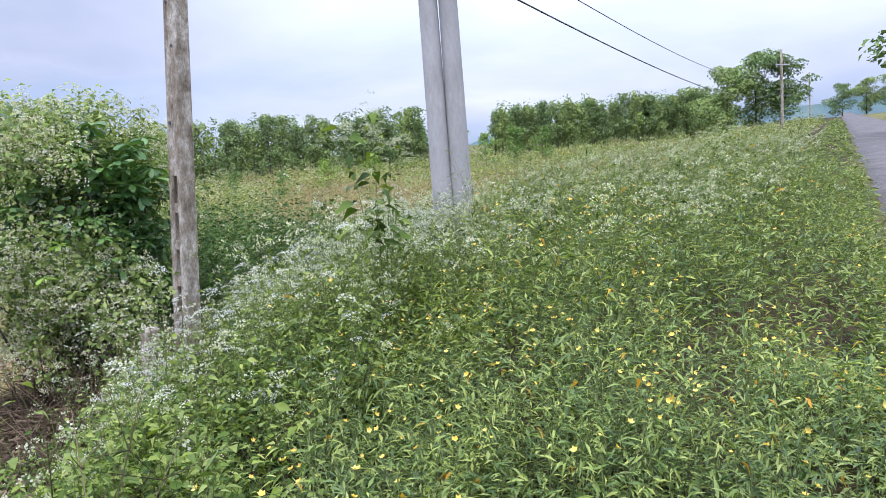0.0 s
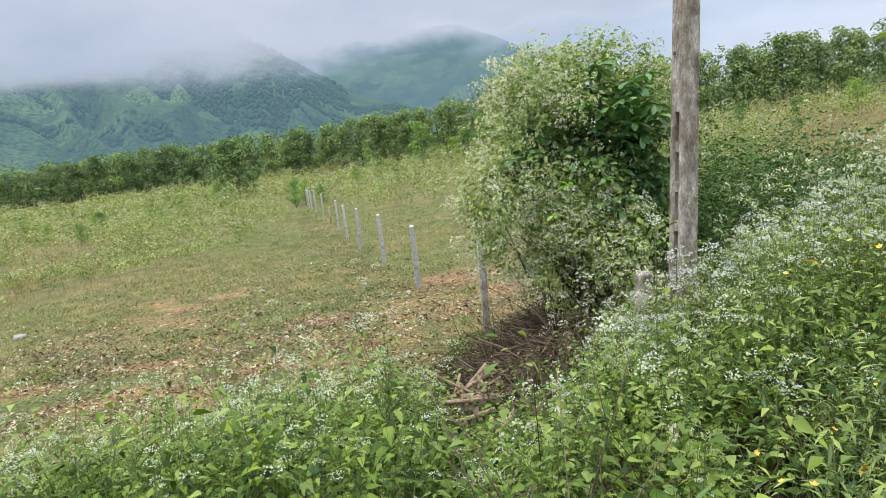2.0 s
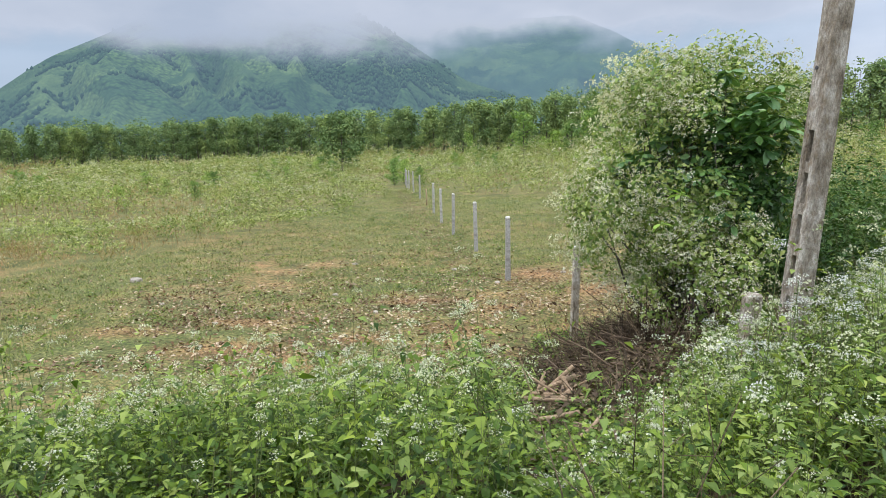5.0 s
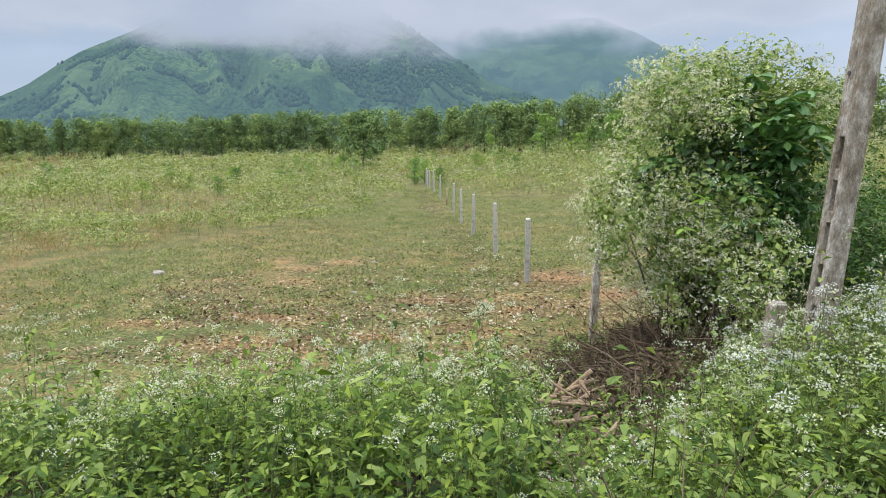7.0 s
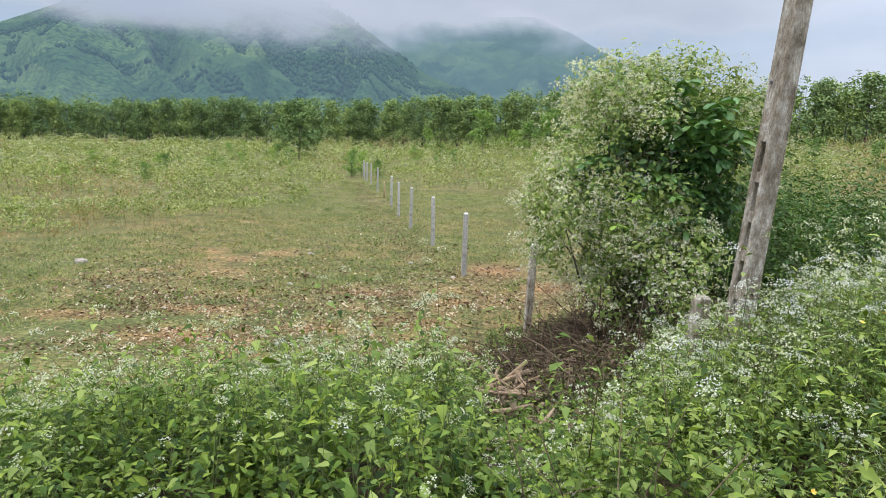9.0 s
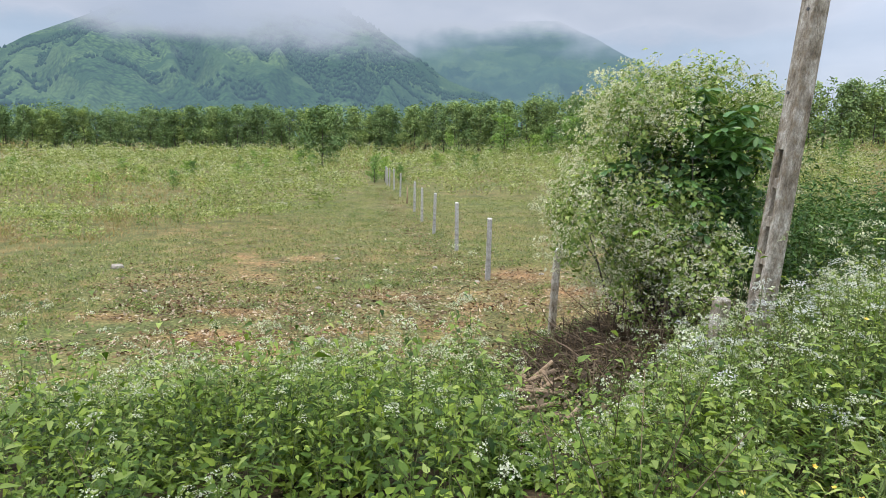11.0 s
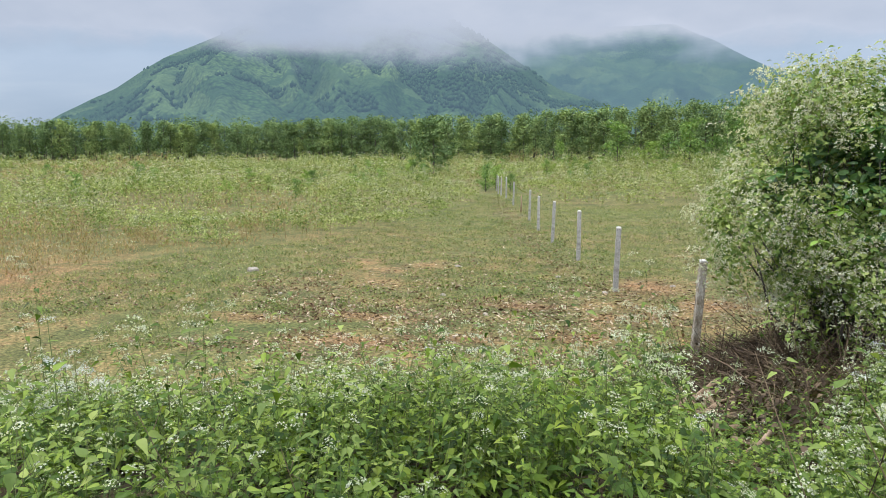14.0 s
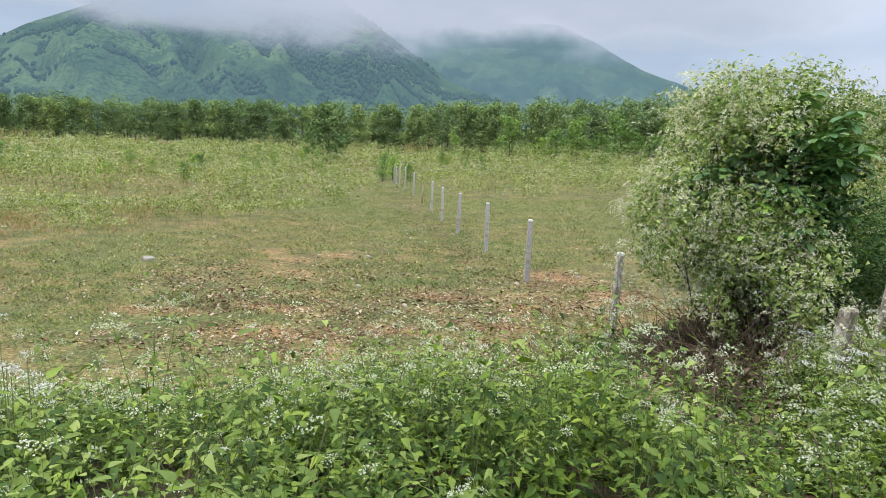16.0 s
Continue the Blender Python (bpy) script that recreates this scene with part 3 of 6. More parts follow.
def massif_height(az, r, crest_line, foot, crest, seed):
    """A mountain side: it climbs from its foot to the crest line, cut into spurs and valleys that run downhill."""
    el = np.interp(az, [a for a, _ in crest_line], [e for _, e in crest_line])
    top = np.tan(np.radians(el)) * crest
    x, y = polar(az, r)
    t = np.clip((r - foot) / (crest - foot), 0, 1.6)
    warp = 6.0 * (fbm(x / 240, y / 240, seed) - 0.5) + 3.5 * (t - 0.5) * np.sin(az * 0.31 + seed)
    spur = ridged(vnoise((az + warp) / 6.5, t * 0.9, seed + 3)) - .55
    spur = 0.62 * spur + 0.38 * (ridged(vnoise((az + warp * 1.5) / 2.6, t * 2.2, seed + 5)) - .55)
    knolls = ridged(fbm(x / 210, y / 210, seed + 25, 3)) - .6
    body = np.where(t < 1, t ** 1.6, np.maximum(1 - (t - 1) * 1.1, 0))
    bulge = 5 * np.clip(t, 0, 1) * (1 - np.clip(t, 0, 1)) ** 1.5
    return (top * (body + 0.5 * bulge * (spur + 0.16)) + 36 * knolls * np.clip(t * 5, 0, 1) * np.clip((0.95 - t) * 2.5, 0, 1)
            + 7 * (fbm(x / 60, y / 60, seed + 9) - 0.5) * np.clip(t, 0, 1) - 4)


SIDES = ((NEAR_CREST, 520, 1250, 21), (REAR_CREST, 1480, 2150, 61))


def mountain_material(name, base):
    """Forested slope: planted stands, scrub and clearings in bands along the slope, the older stands with rounded crowns."""
    m, nt, out = material(name)
    tc = nt.nodes.new("ShaderNodeTexCoord")
    warp = node(nt, "ShaderNodeTexNoise", Scale=0.011, Detail=5.0, Roughness=0.6)
    link(nt, tc, "Object", warp, "Vector")
    add = nt.nodes.new("ShaderNodeVectorMath")
    add.operation = "MULTIPLY_ADD"
    add.inputs[1].default_value = (130, 130, 60)
    link(nt, warp, "Color", add, 0)
    link(nt, tc, "Object", add, 2)
    mp = nt.nodes.new("ShaderNodeMapping")
    mp.inputs["Scale"].default_value = (1, 0.7, 2.6)
    link(nt, add, 0, mp, "Vector")
    stand = node(nt, "ShaderNodeTexVoronoi", Scale=0.0105)
    link(nt, mp, 0, stand, "Vector")
    sepc = nt.nodes.new("ShaderNodeSeparateColor")
    link(nt, stand, "Color", sepc, 0)
    r = ramp(nt, base)
    link(nt, sepc, 0, r, "Fac")
    wash = node(nt, "ShaderNodeTexNoise", Scale=0.02, Detail=6.0, Roughness=0.65)
    link(nt, tc, "Object", wash, "Vector")
    wr = ramp(nt, [(0.34, (0.62, 0.7, 0.66)), (0.66, (1.4, 1.32, 1.2))])
    link(nt, wash, "Fac", wr, "Fac")
    col = mix_rgb(nt, 1.0, (r, 0), (wr, 0), "MULTIPLY")
    # crowns: a dome for each tree, shade round it and lit top put into colour
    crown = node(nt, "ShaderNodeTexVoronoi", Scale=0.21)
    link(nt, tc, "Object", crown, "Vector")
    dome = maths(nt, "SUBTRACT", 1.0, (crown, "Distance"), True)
    crown_shade = ramp(nt, [(0.15, (0.3, 0.36, 0.36)), (0.5, (1.0, 1.0, 1.0)), (0.85, (1.5, 1.45, 1.2))])
    link(nt, dome, 0, crown_shade, "Fac")
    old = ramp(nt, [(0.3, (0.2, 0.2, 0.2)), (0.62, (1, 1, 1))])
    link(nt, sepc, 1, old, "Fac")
    crowned = mix_rgb(nt, 1.0, (col, 0), (crown_shade, 0), "MULTIPLY")
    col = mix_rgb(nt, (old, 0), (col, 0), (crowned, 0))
    p = node(nt, "ShaderNodeBsdfPrincipled", Roughness=1.0)
    p.inputs["Specular IOR Level"].default_value = 0.05
    link(nt, col, 0, p, "Base Color")
    bn = node(nt, "ShaderNodeBump", Strength=0.35, Distance=4.0)
    link(nt, dome, 0, bn, "Height")
    link(nt, bn, 0, p, "Normal")
    link(nt, p, 0, out, 0)
    return m


SLOPE = [(0.0, (0.024, 0.054, 0.022)), (0.3, (0.032, 0.066, 0.027)), (0.5, (0.043, 0.08, 0.033)), (0.72, (0.054, 0.094, 0.038)), (1.0, (0.072, 0.114, 0.046))]
M_SLOPE = mountain_material("forested_slope", SLOPE)
M_FARWOOD = leaf_material("mountain_tree_crowns", [(0.018, 0.045, 0.02), (0.026, 0.058, 0.025), (0.036, 0.07, 0.03)], 0.9, 0.0, 0.05)


def make_mountain():
    for (line, foot, crest, seed), az0, label in zip(SIDES, (-75, -30), ("forested green mountain with spurs and valleys under low cloud", "bluish forested mountain behind, its peak touching the cloud")):
        az = np.linspace(az0, 45, 250)
        rr = np.concatenate([np.linspace(foot, crest + 30, 100), np.linspace(crest + 50, crest * 1.4, 10)])
        ga, gr = np.meshgrid(az, rr)
        x, y = polar(ga.ravel(), gr.ravel())
        z = massif_height(ga.ravel(), gr.ravel(), line, foot, crest, seed)
        w = len(az)
        i = (np.arange(len(rr) - 1)[:, None] * w + np.arange(w - 1)[None]).ravel()
        tri = np.concatenate([np.stack([i, i + w + 1, i + 1], 1), np.stack([i, i + w, i + w + 1], 1)])
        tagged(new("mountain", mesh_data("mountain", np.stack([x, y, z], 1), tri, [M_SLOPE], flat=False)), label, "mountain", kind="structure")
    # dark woods that keep to the valleys and run in belts along the slope
    line, foot, crest, seed = SIDES[0]
    k = 60000
    a, r = rng.uniform(-50, 14, k), foot + 20 + (crest - foot) * rng.uniform(0, 1, k)
    x, y = polar(a, r)
    z = massif_height(a, r, line, foot, crest, seed)
    ridge = z - 0.5 * (massif_height(a - 1.2, r, line, foot, crest, seed) + massif_height(a + 1.2, r, line, foot, crest, seed))
    belt = np.abs(fbm(x / 190, (y + 3 * z) / 260, 63, 3) - .5)
    keep = (fbm(x / 60, y / 60, 57, 3) - .09 * np.tanh(ridge / 6) + .22 * (belt < .012)) > .6
    x, y, z = x[keep][:11000], y[keep][:11000], z[keep][:11000]
    size = rng.uniform(1.6, 3.4, len(x))
    tall = size * rng.uniform(1.0, 1.6, len(x))
    v, t = scatter(OCT, np.stack([x, y, z + size * .5], 1), turn(rng.uniform(0, 6.3, len(x)), rng.uniform(-.3, .3, len(x)), 0), np.stack([size, size, tall], 1))
    tagged(new("mountain_woods", mesh_data("mountain_woods", v, t, [M_FARWOOD], flat=False)), "dark distant woods in the valleys of the mountain slopes", "forest", kind="stuff")


make_mountain()


def make_far_hills():
    """Blue hills far behind the gaps in the tree line."""
    for az0, az1, r, el in ((38, 84, 2600, 3.3), (-50, -38, 2700, 12.0)):
        az = np.linspace(az0, az1, 90)
        t = np.linspace(0, 1, 12)
        ga, gt = np.meshgrid(az, t)
        prof = np.tan(np.radians(el)) * r * (0.55 + 0.75 * fbm(ga / 9, ga * 0, 71)) * smooth(az0, az0 + 9, ga) * (1 - smooth(az1 - 9, az1, ga))
        x, y = polar(ga.ravel(), (r - 500 * (1 - gt)).ravel())
        z = (prof * gt ** 1.3).ravel() - 15
        w = len(az)
        i = (np.arange(len(t) - 1)[:, None] * w + np.arange(w - 1)[None]).ravel()
        tri = np.concatenate([np.stack([i, i + w + 1, i + 1], 1), np.stack([i, i + w, i + w + 1], 1)])
        tagged(new("far_hill", mesh_data("far_hill", np.stack([x, y, z], 1), tri, [M_SLOPE], flat=False)), "pale blue wooded hills on the horizon", "hill", kind="structure")


make_far_hills()


def cloud_material(name, far, low, full, haze_alpha, glow):
    """Low cloud over painted haze: see-through near the ground, closing to a solid deck above."""
    m, nt, out = material(name)
    tc = nt.nodes.new("ShaderNodeTexCoord")
    sep = nt.nodes.new("ShaderNodeSeparateXYZ")
    link(nt, tc, "Object", sep, 0)
    mp = nt.nodes.new("ShaderNodeMapping")
    mp.inputs["Scale"].default_value = (1, 1, 2.2)
    link(nt, tc, "Object", mp, "Vector")
    n1 = node(nt, "ShaderNodeTexNoise", Scale=0.0075 / far, Detail=5.0, Roughness=0.55)
    n2 = node(nt, "ShaderNodeTexNoise", Scale=0.03 / far, Detail=5.0, Roughness=0.6)
    link(nt, mp, 0, n1, "Vector")
    link(nt, mp, 0, n2, "Vector")
    h = maths(nt, "MULTIPLY_ADD", (n1, "Fac"), -62.0 * far)
    link(nt, sep, "Z", h, 2)
    h2 = maths(nt, "MULTIPLY_ADD", (n2, "Fac"), -12.0 * far)
    link(nt, h, 0, h2, 2)
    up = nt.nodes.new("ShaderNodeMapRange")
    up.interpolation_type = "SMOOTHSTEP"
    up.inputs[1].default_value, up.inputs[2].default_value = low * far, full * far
    up.inputs[3].default_value, up.inputs[4].default_value = haze_alpha, 1.0
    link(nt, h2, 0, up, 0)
    top = nt.nodes.new("ShaderNodeMapRange")
    top.interpolation_type = "SMOOTHSTEP"
    top.inputs[1].default_value, top.inputs[2].default_value = 250.0 * far, 120.0 * far
    link(nt, sep, "Z", top, 0)
    # the cloud hangs on the mountain and thins out to both sides
    az = nt.nodes.new("ShaderNodeMath")
    az.operation = "ARCTAN2"
    link(nt, sep, "X", az, 0)
    link(nt, sep, "Y", az, 1)
    left = nt.nodes.new("ShaderNodeMapRange")
    left.interpolation_type = "SMOOTHSTEP"
    left.inputs[1].default_value, left.inputs[2].default_value = radians(-78), radians(-48)
    link(nt, az, 0, left, 0)
    right = nt.nodes.new("ShaderNodeMapRange")
    right.interpolation_type = "SMOOTHSTEP"
    right.inputs[1].default_value, right.inputs[2].default_value = radians(38), radians(8)
    link(nt, az, 0, right, 0)
    a = maths(nt, "MULTIPLY", (up, 0), (top, 0))
    a = maths(nt, "MULTIPLY", (a, 0), (left, 0))
    a = maths(nt, "MULTIPLY", (a, 0), (right, 0))
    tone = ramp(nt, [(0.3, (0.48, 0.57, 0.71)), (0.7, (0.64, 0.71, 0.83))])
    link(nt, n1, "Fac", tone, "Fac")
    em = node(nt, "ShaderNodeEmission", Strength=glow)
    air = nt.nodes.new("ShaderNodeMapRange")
    air.inputs[1].default_value, air.inputs[2].default_value = haze_alpha, 0.75
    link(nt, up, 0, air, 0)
    # blue airlight painted as glow where the sheet is thin, cloud tone above
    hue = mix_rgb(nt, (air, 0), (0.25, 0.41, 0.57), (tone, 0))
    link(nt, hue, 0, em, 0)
    tr = nt.nodes.new("ShaderNodeBsdfTransparent")
    mx = nt.nodes.new("ShaderNodeMixShader")
    link(nt, a, 0, mx, 0)
    link(nt, tr, 0, mx, 1)
    link(nt, em, 0, mx, 2)
    link(nt, mx, 0, out, 0)
    return m


# painted haze and hanging cloud before the near mountain, and a second veil before the one behind
VEILS = ((470, "low_cloud_haze", 26.0, 66.0, 0.35, 0.88), (1420, "far_cloud_haze", 24.0, 60.0, 0.22, 0.9))


def make_cloud():
    for radius, name, low, full, haze_alpha, glow in VEILS:
        far = radius / 470
        az = np.linspace(-70, 42, 120)
        zz = np.linspace(-12, 260 * far, 12)
        ga, gz = np.meshgrid(az, zz)
        x, y = polar(ga.ravel(), np.full(ga.size, float(radius)))
        w = len(az)
        i = (np.arange(len(zz) - 1)[:, None] * w + np.arange(w - 1)[None]).ravel()
        tri = np.concatenate([np.stack([i, i + w + 1, i + 1], 1), np.stack([i, i + w, i + w + 1], 1)])
        ob = tagged(new("backdrop", mesh_data("backdrop", np.stack([x, y, gz.ravel()], 1), tri, [cloud_material(name, far, low, full, haze_alpha, glow)], flat=False)), "low grey-white cloud with painted blue haze, veiling the mountain tops", "cloud", kind="structure")
        ob.visible_shadow = False


make_cloud()


def make_haze():
    """A glowing see-through sheet paints blue haze before the low hills beyond the road."""
    m, nt, out = material("glowing_haze_sheet")
    tc = nt.nodes.new("ShaderNodeTexCoord")
    sep = nt.nodes.new("ShaderNodeSeparateXYZ")
    link(nt, tc, "Object", sep, 0)
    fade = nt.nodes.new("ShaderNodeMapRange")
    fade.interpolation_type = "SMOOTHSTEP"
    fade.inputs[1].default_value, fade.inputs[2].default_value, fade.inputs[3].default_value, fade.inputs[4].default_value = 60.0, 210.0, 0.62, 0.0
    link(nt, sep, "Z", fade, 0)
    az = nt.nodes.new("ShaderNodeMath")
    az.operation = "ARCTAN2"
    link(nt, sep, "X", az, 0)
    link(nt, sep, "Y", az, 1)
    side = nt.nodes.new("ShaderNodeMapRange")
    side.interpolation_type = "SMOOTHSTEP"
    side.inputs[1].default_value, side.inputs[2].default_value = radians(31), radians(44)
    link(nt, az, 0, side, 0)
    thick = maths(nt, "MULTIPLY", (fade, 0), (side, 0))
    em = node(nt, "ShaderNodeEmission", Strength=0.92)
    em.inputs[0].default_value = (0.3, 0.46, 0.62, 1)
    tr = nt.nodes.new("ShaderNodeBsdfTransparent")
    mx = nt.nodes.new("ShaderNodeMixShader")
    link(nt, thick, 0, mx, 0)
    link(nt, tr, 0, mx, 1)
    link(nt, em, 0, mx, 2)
    link(nt, mx, 0, out, 0)
    bearings = np.linspace(30, 100, 60)
    zz = np.linspace(-40, 220, 8)
    ga, gz = np.meshgrid(bearings, zz)
    x, y = polar(ga.ravel(), np.full(ga.size, 1900.0))
    w = len(bearings)
    i = (np.arange(len(zz) - 1)[:, None] * w + np.arange(w - 1)[None]).ravel()
    tri = np.concatenate([np.stack([i, i + w + 1, i + 1], 1), np.stack([i, i + w, i + w + 1], 1)])
    ob = tagged(new("backdrop", mesh_data("backdrop", np.stack([x, y, gz.ravel()], 1), tri, [m], flat=False)), "glowing sheet painted as thin blue haze before the far hills", "haze", kind="structure")
    ob.visible_shadow = False


make_haze()


# ---- trees ----
def tree_meshes(height, width, seed, leaf_mat, leaves, leaf_size, low=0.2):
    """A tapered trunk with limbs, and a crown of leaf sprays in uneven clumps with gaps."""
    r = np.random.default_rng(seed)
    knots = 5
    zs = np.linspace(0, height * 0.86, knots)
    axis = np.stack([np.cumsum(r.normal(0, 0.05 * height / 9, knots)), np.cumsum(r.normal(0, 0.05 * height / 9, knots)), zs], 1)
    axis[0, :2] = 0
    rad = np.linspace(height * 0.0125, height * 0.003, knots)
    pieces = [(*tube(axis, rad, 7), 0)]
    limbs = 13
    tz = np.clip(np.linspace(low, 0.98, limbs) + r.normal(0, .03, limbs), .05, 1) * height * 0.86
    base = np.stack([np.interp(tz, zs, axis[:, k]) for k in range(3)], 1)
    ang = r.uniform(0, 6.28, limbs)
    reach = width * 0.5 * r.uniform(0.5, 1.0, limbs) * np.sqrt(np.clip(1.15 - tz / height, 0.1, 1))
    tip = base + np.stack([np.cos(ang) * reach, np.sin(ang) * reach, reach * r.uniform(0.3, 0.9, limbs)], 1)
    pieces.append((*rods(base, tip, height * 0.004, height * 0.0015, 4), 0))
    v, t, _ = joined(pieces)
    trunk = mesh_data("trunk", v, t, [M_BARK], flat=False)
    # rounded lobes of leaf sprays round the limbs' ends, with gaps between them
    centres = np.concatenate([tip, base * 0.45 + tip * 0.55, [axis[-1] + (0, 0, height * .06)], axis[-2:-1], axis[-1:]])
    lobe = r.uniform(.6, 1.15, len(centres))
    pick = r.choice(len(centres), leaves, p=lobe ** 2 / (lobe ** 2).sum())
    d = r.normal(0, 1, (leaves, 3)) + np.array([0, 0, .25])
    d /= np.linalg.norm(d, axis=1, keepdims=True)
    reach = lobe[pick] * r.uniform(.7, 1.05, leaves)
    pos = centres[pick] + d * reach[:, None] * np.array([width * .2, width * .2, height * .085])
    pos[:, 2] = np.maximum(pos[:, 2], low * height * 0.45)
    v, t = scatter(kite(0.66), pos, facing(d * .7 + np.array([0, 0, .8]), r, .3), r.uniform(.6, 1.3, leaves) * leaf_size)
    crown = mesh_data("crown", v, t, [leaf_mat])
    return trunk, crown


def tree(name, meshes, x, y, size, yaw, label, group="", category="tree"):
    root = empty(name, label, category, group)
    part("trunk", meshes[0], root)
    part("crown", meshes[1], root)
    root.scale = (size, size, size)
    root.location = (x, y, ground(x, y) - 0.05)
    root.rotation_euler = (0, 0, yaw)
    return root


ACACIA = [tree_meshes(9.0, 4.5, 100 + k, M_ACACIA, 1500, 0.33, 0.14) for k in range(5)]
ROW_LEFT = ((-58, 195), (-40, 168), (-17, 140), (0, 114), (12, 102), (22, 96), (41.5, 104))
ROW_RIGHT = ((47.5, 120), (57, 128), (67, 135))


def plantation(row, count, seed, size):
    r = np.random.default_rng(seed)
    az = np.linspace(row[0][0], row[-1][0], 400)
    d = np.interp(az, [a for a, _ in row], [b for _, b in row])
    x, y = polar(az, d)
    s = np.concatenate([[0], np.cumsum(np.hypot(np.diff(x), np.diff(y)))])
    at = np.linspace(0, s[-1], count)
    px, py = np.interp(at, s, x), np.interp(at, s, y)
    for i in range(count):
        k = r.integers(0, 5)
        tree("acacia_tree", ACACIA[k], px[i] + r.normal(0, .6), py[i] + r.normal(0, .6), size * r.uniform(.86, 1.12), r.uniform(0, 6.28),
             "slender planted acacia tree with a grey trunk and dense green crown", "trees along the plantation edge")
    # the stand behind, too dense to count
    trunks, crowns = [], []
    n2 = count * 6
    q = r.uniform(0, s[-1], n2)
    back = 2.5 + r.uniform(0, 1, n2) * 34
    bx, by = np.interp(q, s, x), np.interp(q, s, y)
    f = 1 + back / np.hypot(bx, by)
    bx, by = bx * f, by * f
    bz = ground(bx, by)
    leaves = 75
    size2 = size * r.uniform(.85, 1.18, n2)
    pos = np.stack([bx, by, bz], 1)
    trunks.append((*rods(pos, pos + np.stack([r.normal(0, .2, n2), r.normal(0, .2, n2), 7.5 * size2], 1), 0.1, 0.03, 4), 0))
    lp = np.repeat(pos, leaves, 0)
    m = len(lp)
    zz = np.maximum(r.uniform(0.0, 1.0, m) ** 0.5, np.repeat(np.where(back < 5, .25, .06), leaves) + r.uniform(0, .2, m))
    ang, rad = r.uniform(0, 6.28, m), 2.1 * np.sqrt(r.uniform(0, 1, m)) * np.sqrt(np.clip(1.12 - zz, 0.05, 1))
    under = r.uniform(0, 1, m) < .35
    zz = np.where(under, r.uniform(0, .55, m), zz)
    lp = lp + np.stack([np.cos(ang) * rad, np.sin(ang) * rad, zz * 9 * np.repeat(size2, leaves)], 1)
    v, t = scatter(kite(0.7), lp, facing(np.stack([np.cos(ang) * .5, np.sin(ang) * .5, .5 + zz], 1), r, .3), r.uniform(.7, 1.3, m) * np.where(under, .85, .48))
    v, t, mi = joined(trunks + [(v, t, 1)])
    tagged(new("plantation_stand", mesh_data("plantation_stand", v, t, [M_BARK, M_ACACIA], mi)), "dense stand of planted acacia trees behind the front row", "forest", kind="stuff")


plantation(ROW_LEFT, 165, 5, 1.0)
plantation(ROW_RIGHT, 42, 6, 1.0)

SAPLING = [tree_meshes(4.2, 3.2, 200 + k, M_SAPLING, 760, 0.25, 0.08) for k in range(3)]
LONE = tree_meshes(6.8, 5.0, 231, M_ACACIA, 2600, 0.3, 0.02)
ROUND = [tree_meshes(8.5, 7.5, 220 + k, M_ACACIA, 4600, 0.3, 0.06) for k in range(2)]


def make_single_trees():
    tree("broad_tree", LONE, -25.2, 79.5, 1.15, 0.4, "lone dense round-crowned tree standing before the plantation")
    r = np.random.default_rng(8)
    for az, d, s in ((-1.5, 92, 1.35), (1.0, 88, .8), (2.6, 90, 1.0), (4.4, 93, 1.35), (6.3, 88, .9), (8.0, 93, 1.45), (9.5, 90, .9), (-6.2, 100, .8), (11.5, 84, 1.1), (14, 82, 1.2), (17, 80, .9),
                     (25, 62, .62), (29, 60, .55), (33, 66, .7), (37, 70, .7), (43, 84, .9), (45, 88, 1.05), (47, 90, 1.0), (49.5, 88, 1.1), (52, 90, 1.0)):
        x, y = polar(az, d)
        tree("young_tree", SAPLING[r.integers(0, 3)], x, y, s * 1.12, r.uniform(0, 6.28), "bright green young tree at the edge of the weeds", "young trees before the plantation")
    spots = [(-13.2, 57, .62), (-12.3, 59, .55), (-42.4, 58, .6), (-41.2, 60, .5), (-28.9, 62, .42), (-30.3, 46, .36), (-22.4, 66, .46), (-7.6, 76, .5), (-36.2, 44, .38), (-47, 52, .45), (-18.5, 72, .5), (-4, 72, .46), (3, 66, .45)]
    spots += [(r.uniform(-55, 14), r.uniform(52, 96), r.uniform(.26, .5)) for _ in range(34)]
    for az, d, s in spots:
        x, y = polar(az, d)
        tree("meadow_bush", SAPLING[r.integers(0, 3)], x, y, s, r.uniform(0, 6.28), "low round green bush among the tall weeds", "bushes in the meadow", "bush")
    for az, d, s in ((67.0, 96, 1.15), (69.0, 98, 1.3), (70.8, 95, 1.1)):
        x, y = polar(az, d)
        tree("broad_tree", ROUND[r.integers(0, 2)], x, y, s, r.uniform(0, 6.28), "tall dense broad-crowned tree near the road", "trees by the road bend")
    for az, d, s in ((74.5, 215, 1.1), (76, 220, 1.2), (77.5, 218, 1.25), (79.5, 210, 1.2), (81, 214, 1.2), (83, 205, 1.2)):
        x, y = polar(az, d)
        tree("broad_tree", ROUND[r.integers(0, 2)], x, y, s, r.uniform(0, 6.28), "dense tree in the row where the road ends", "trees at the end of the road")
    x, y = polar(84.2, 47)
    tree("broad_tree", ROUND[1], x, y, 1.6, 1.0, "tall old tree overhanging the far verge of the road")


make_single_trees()


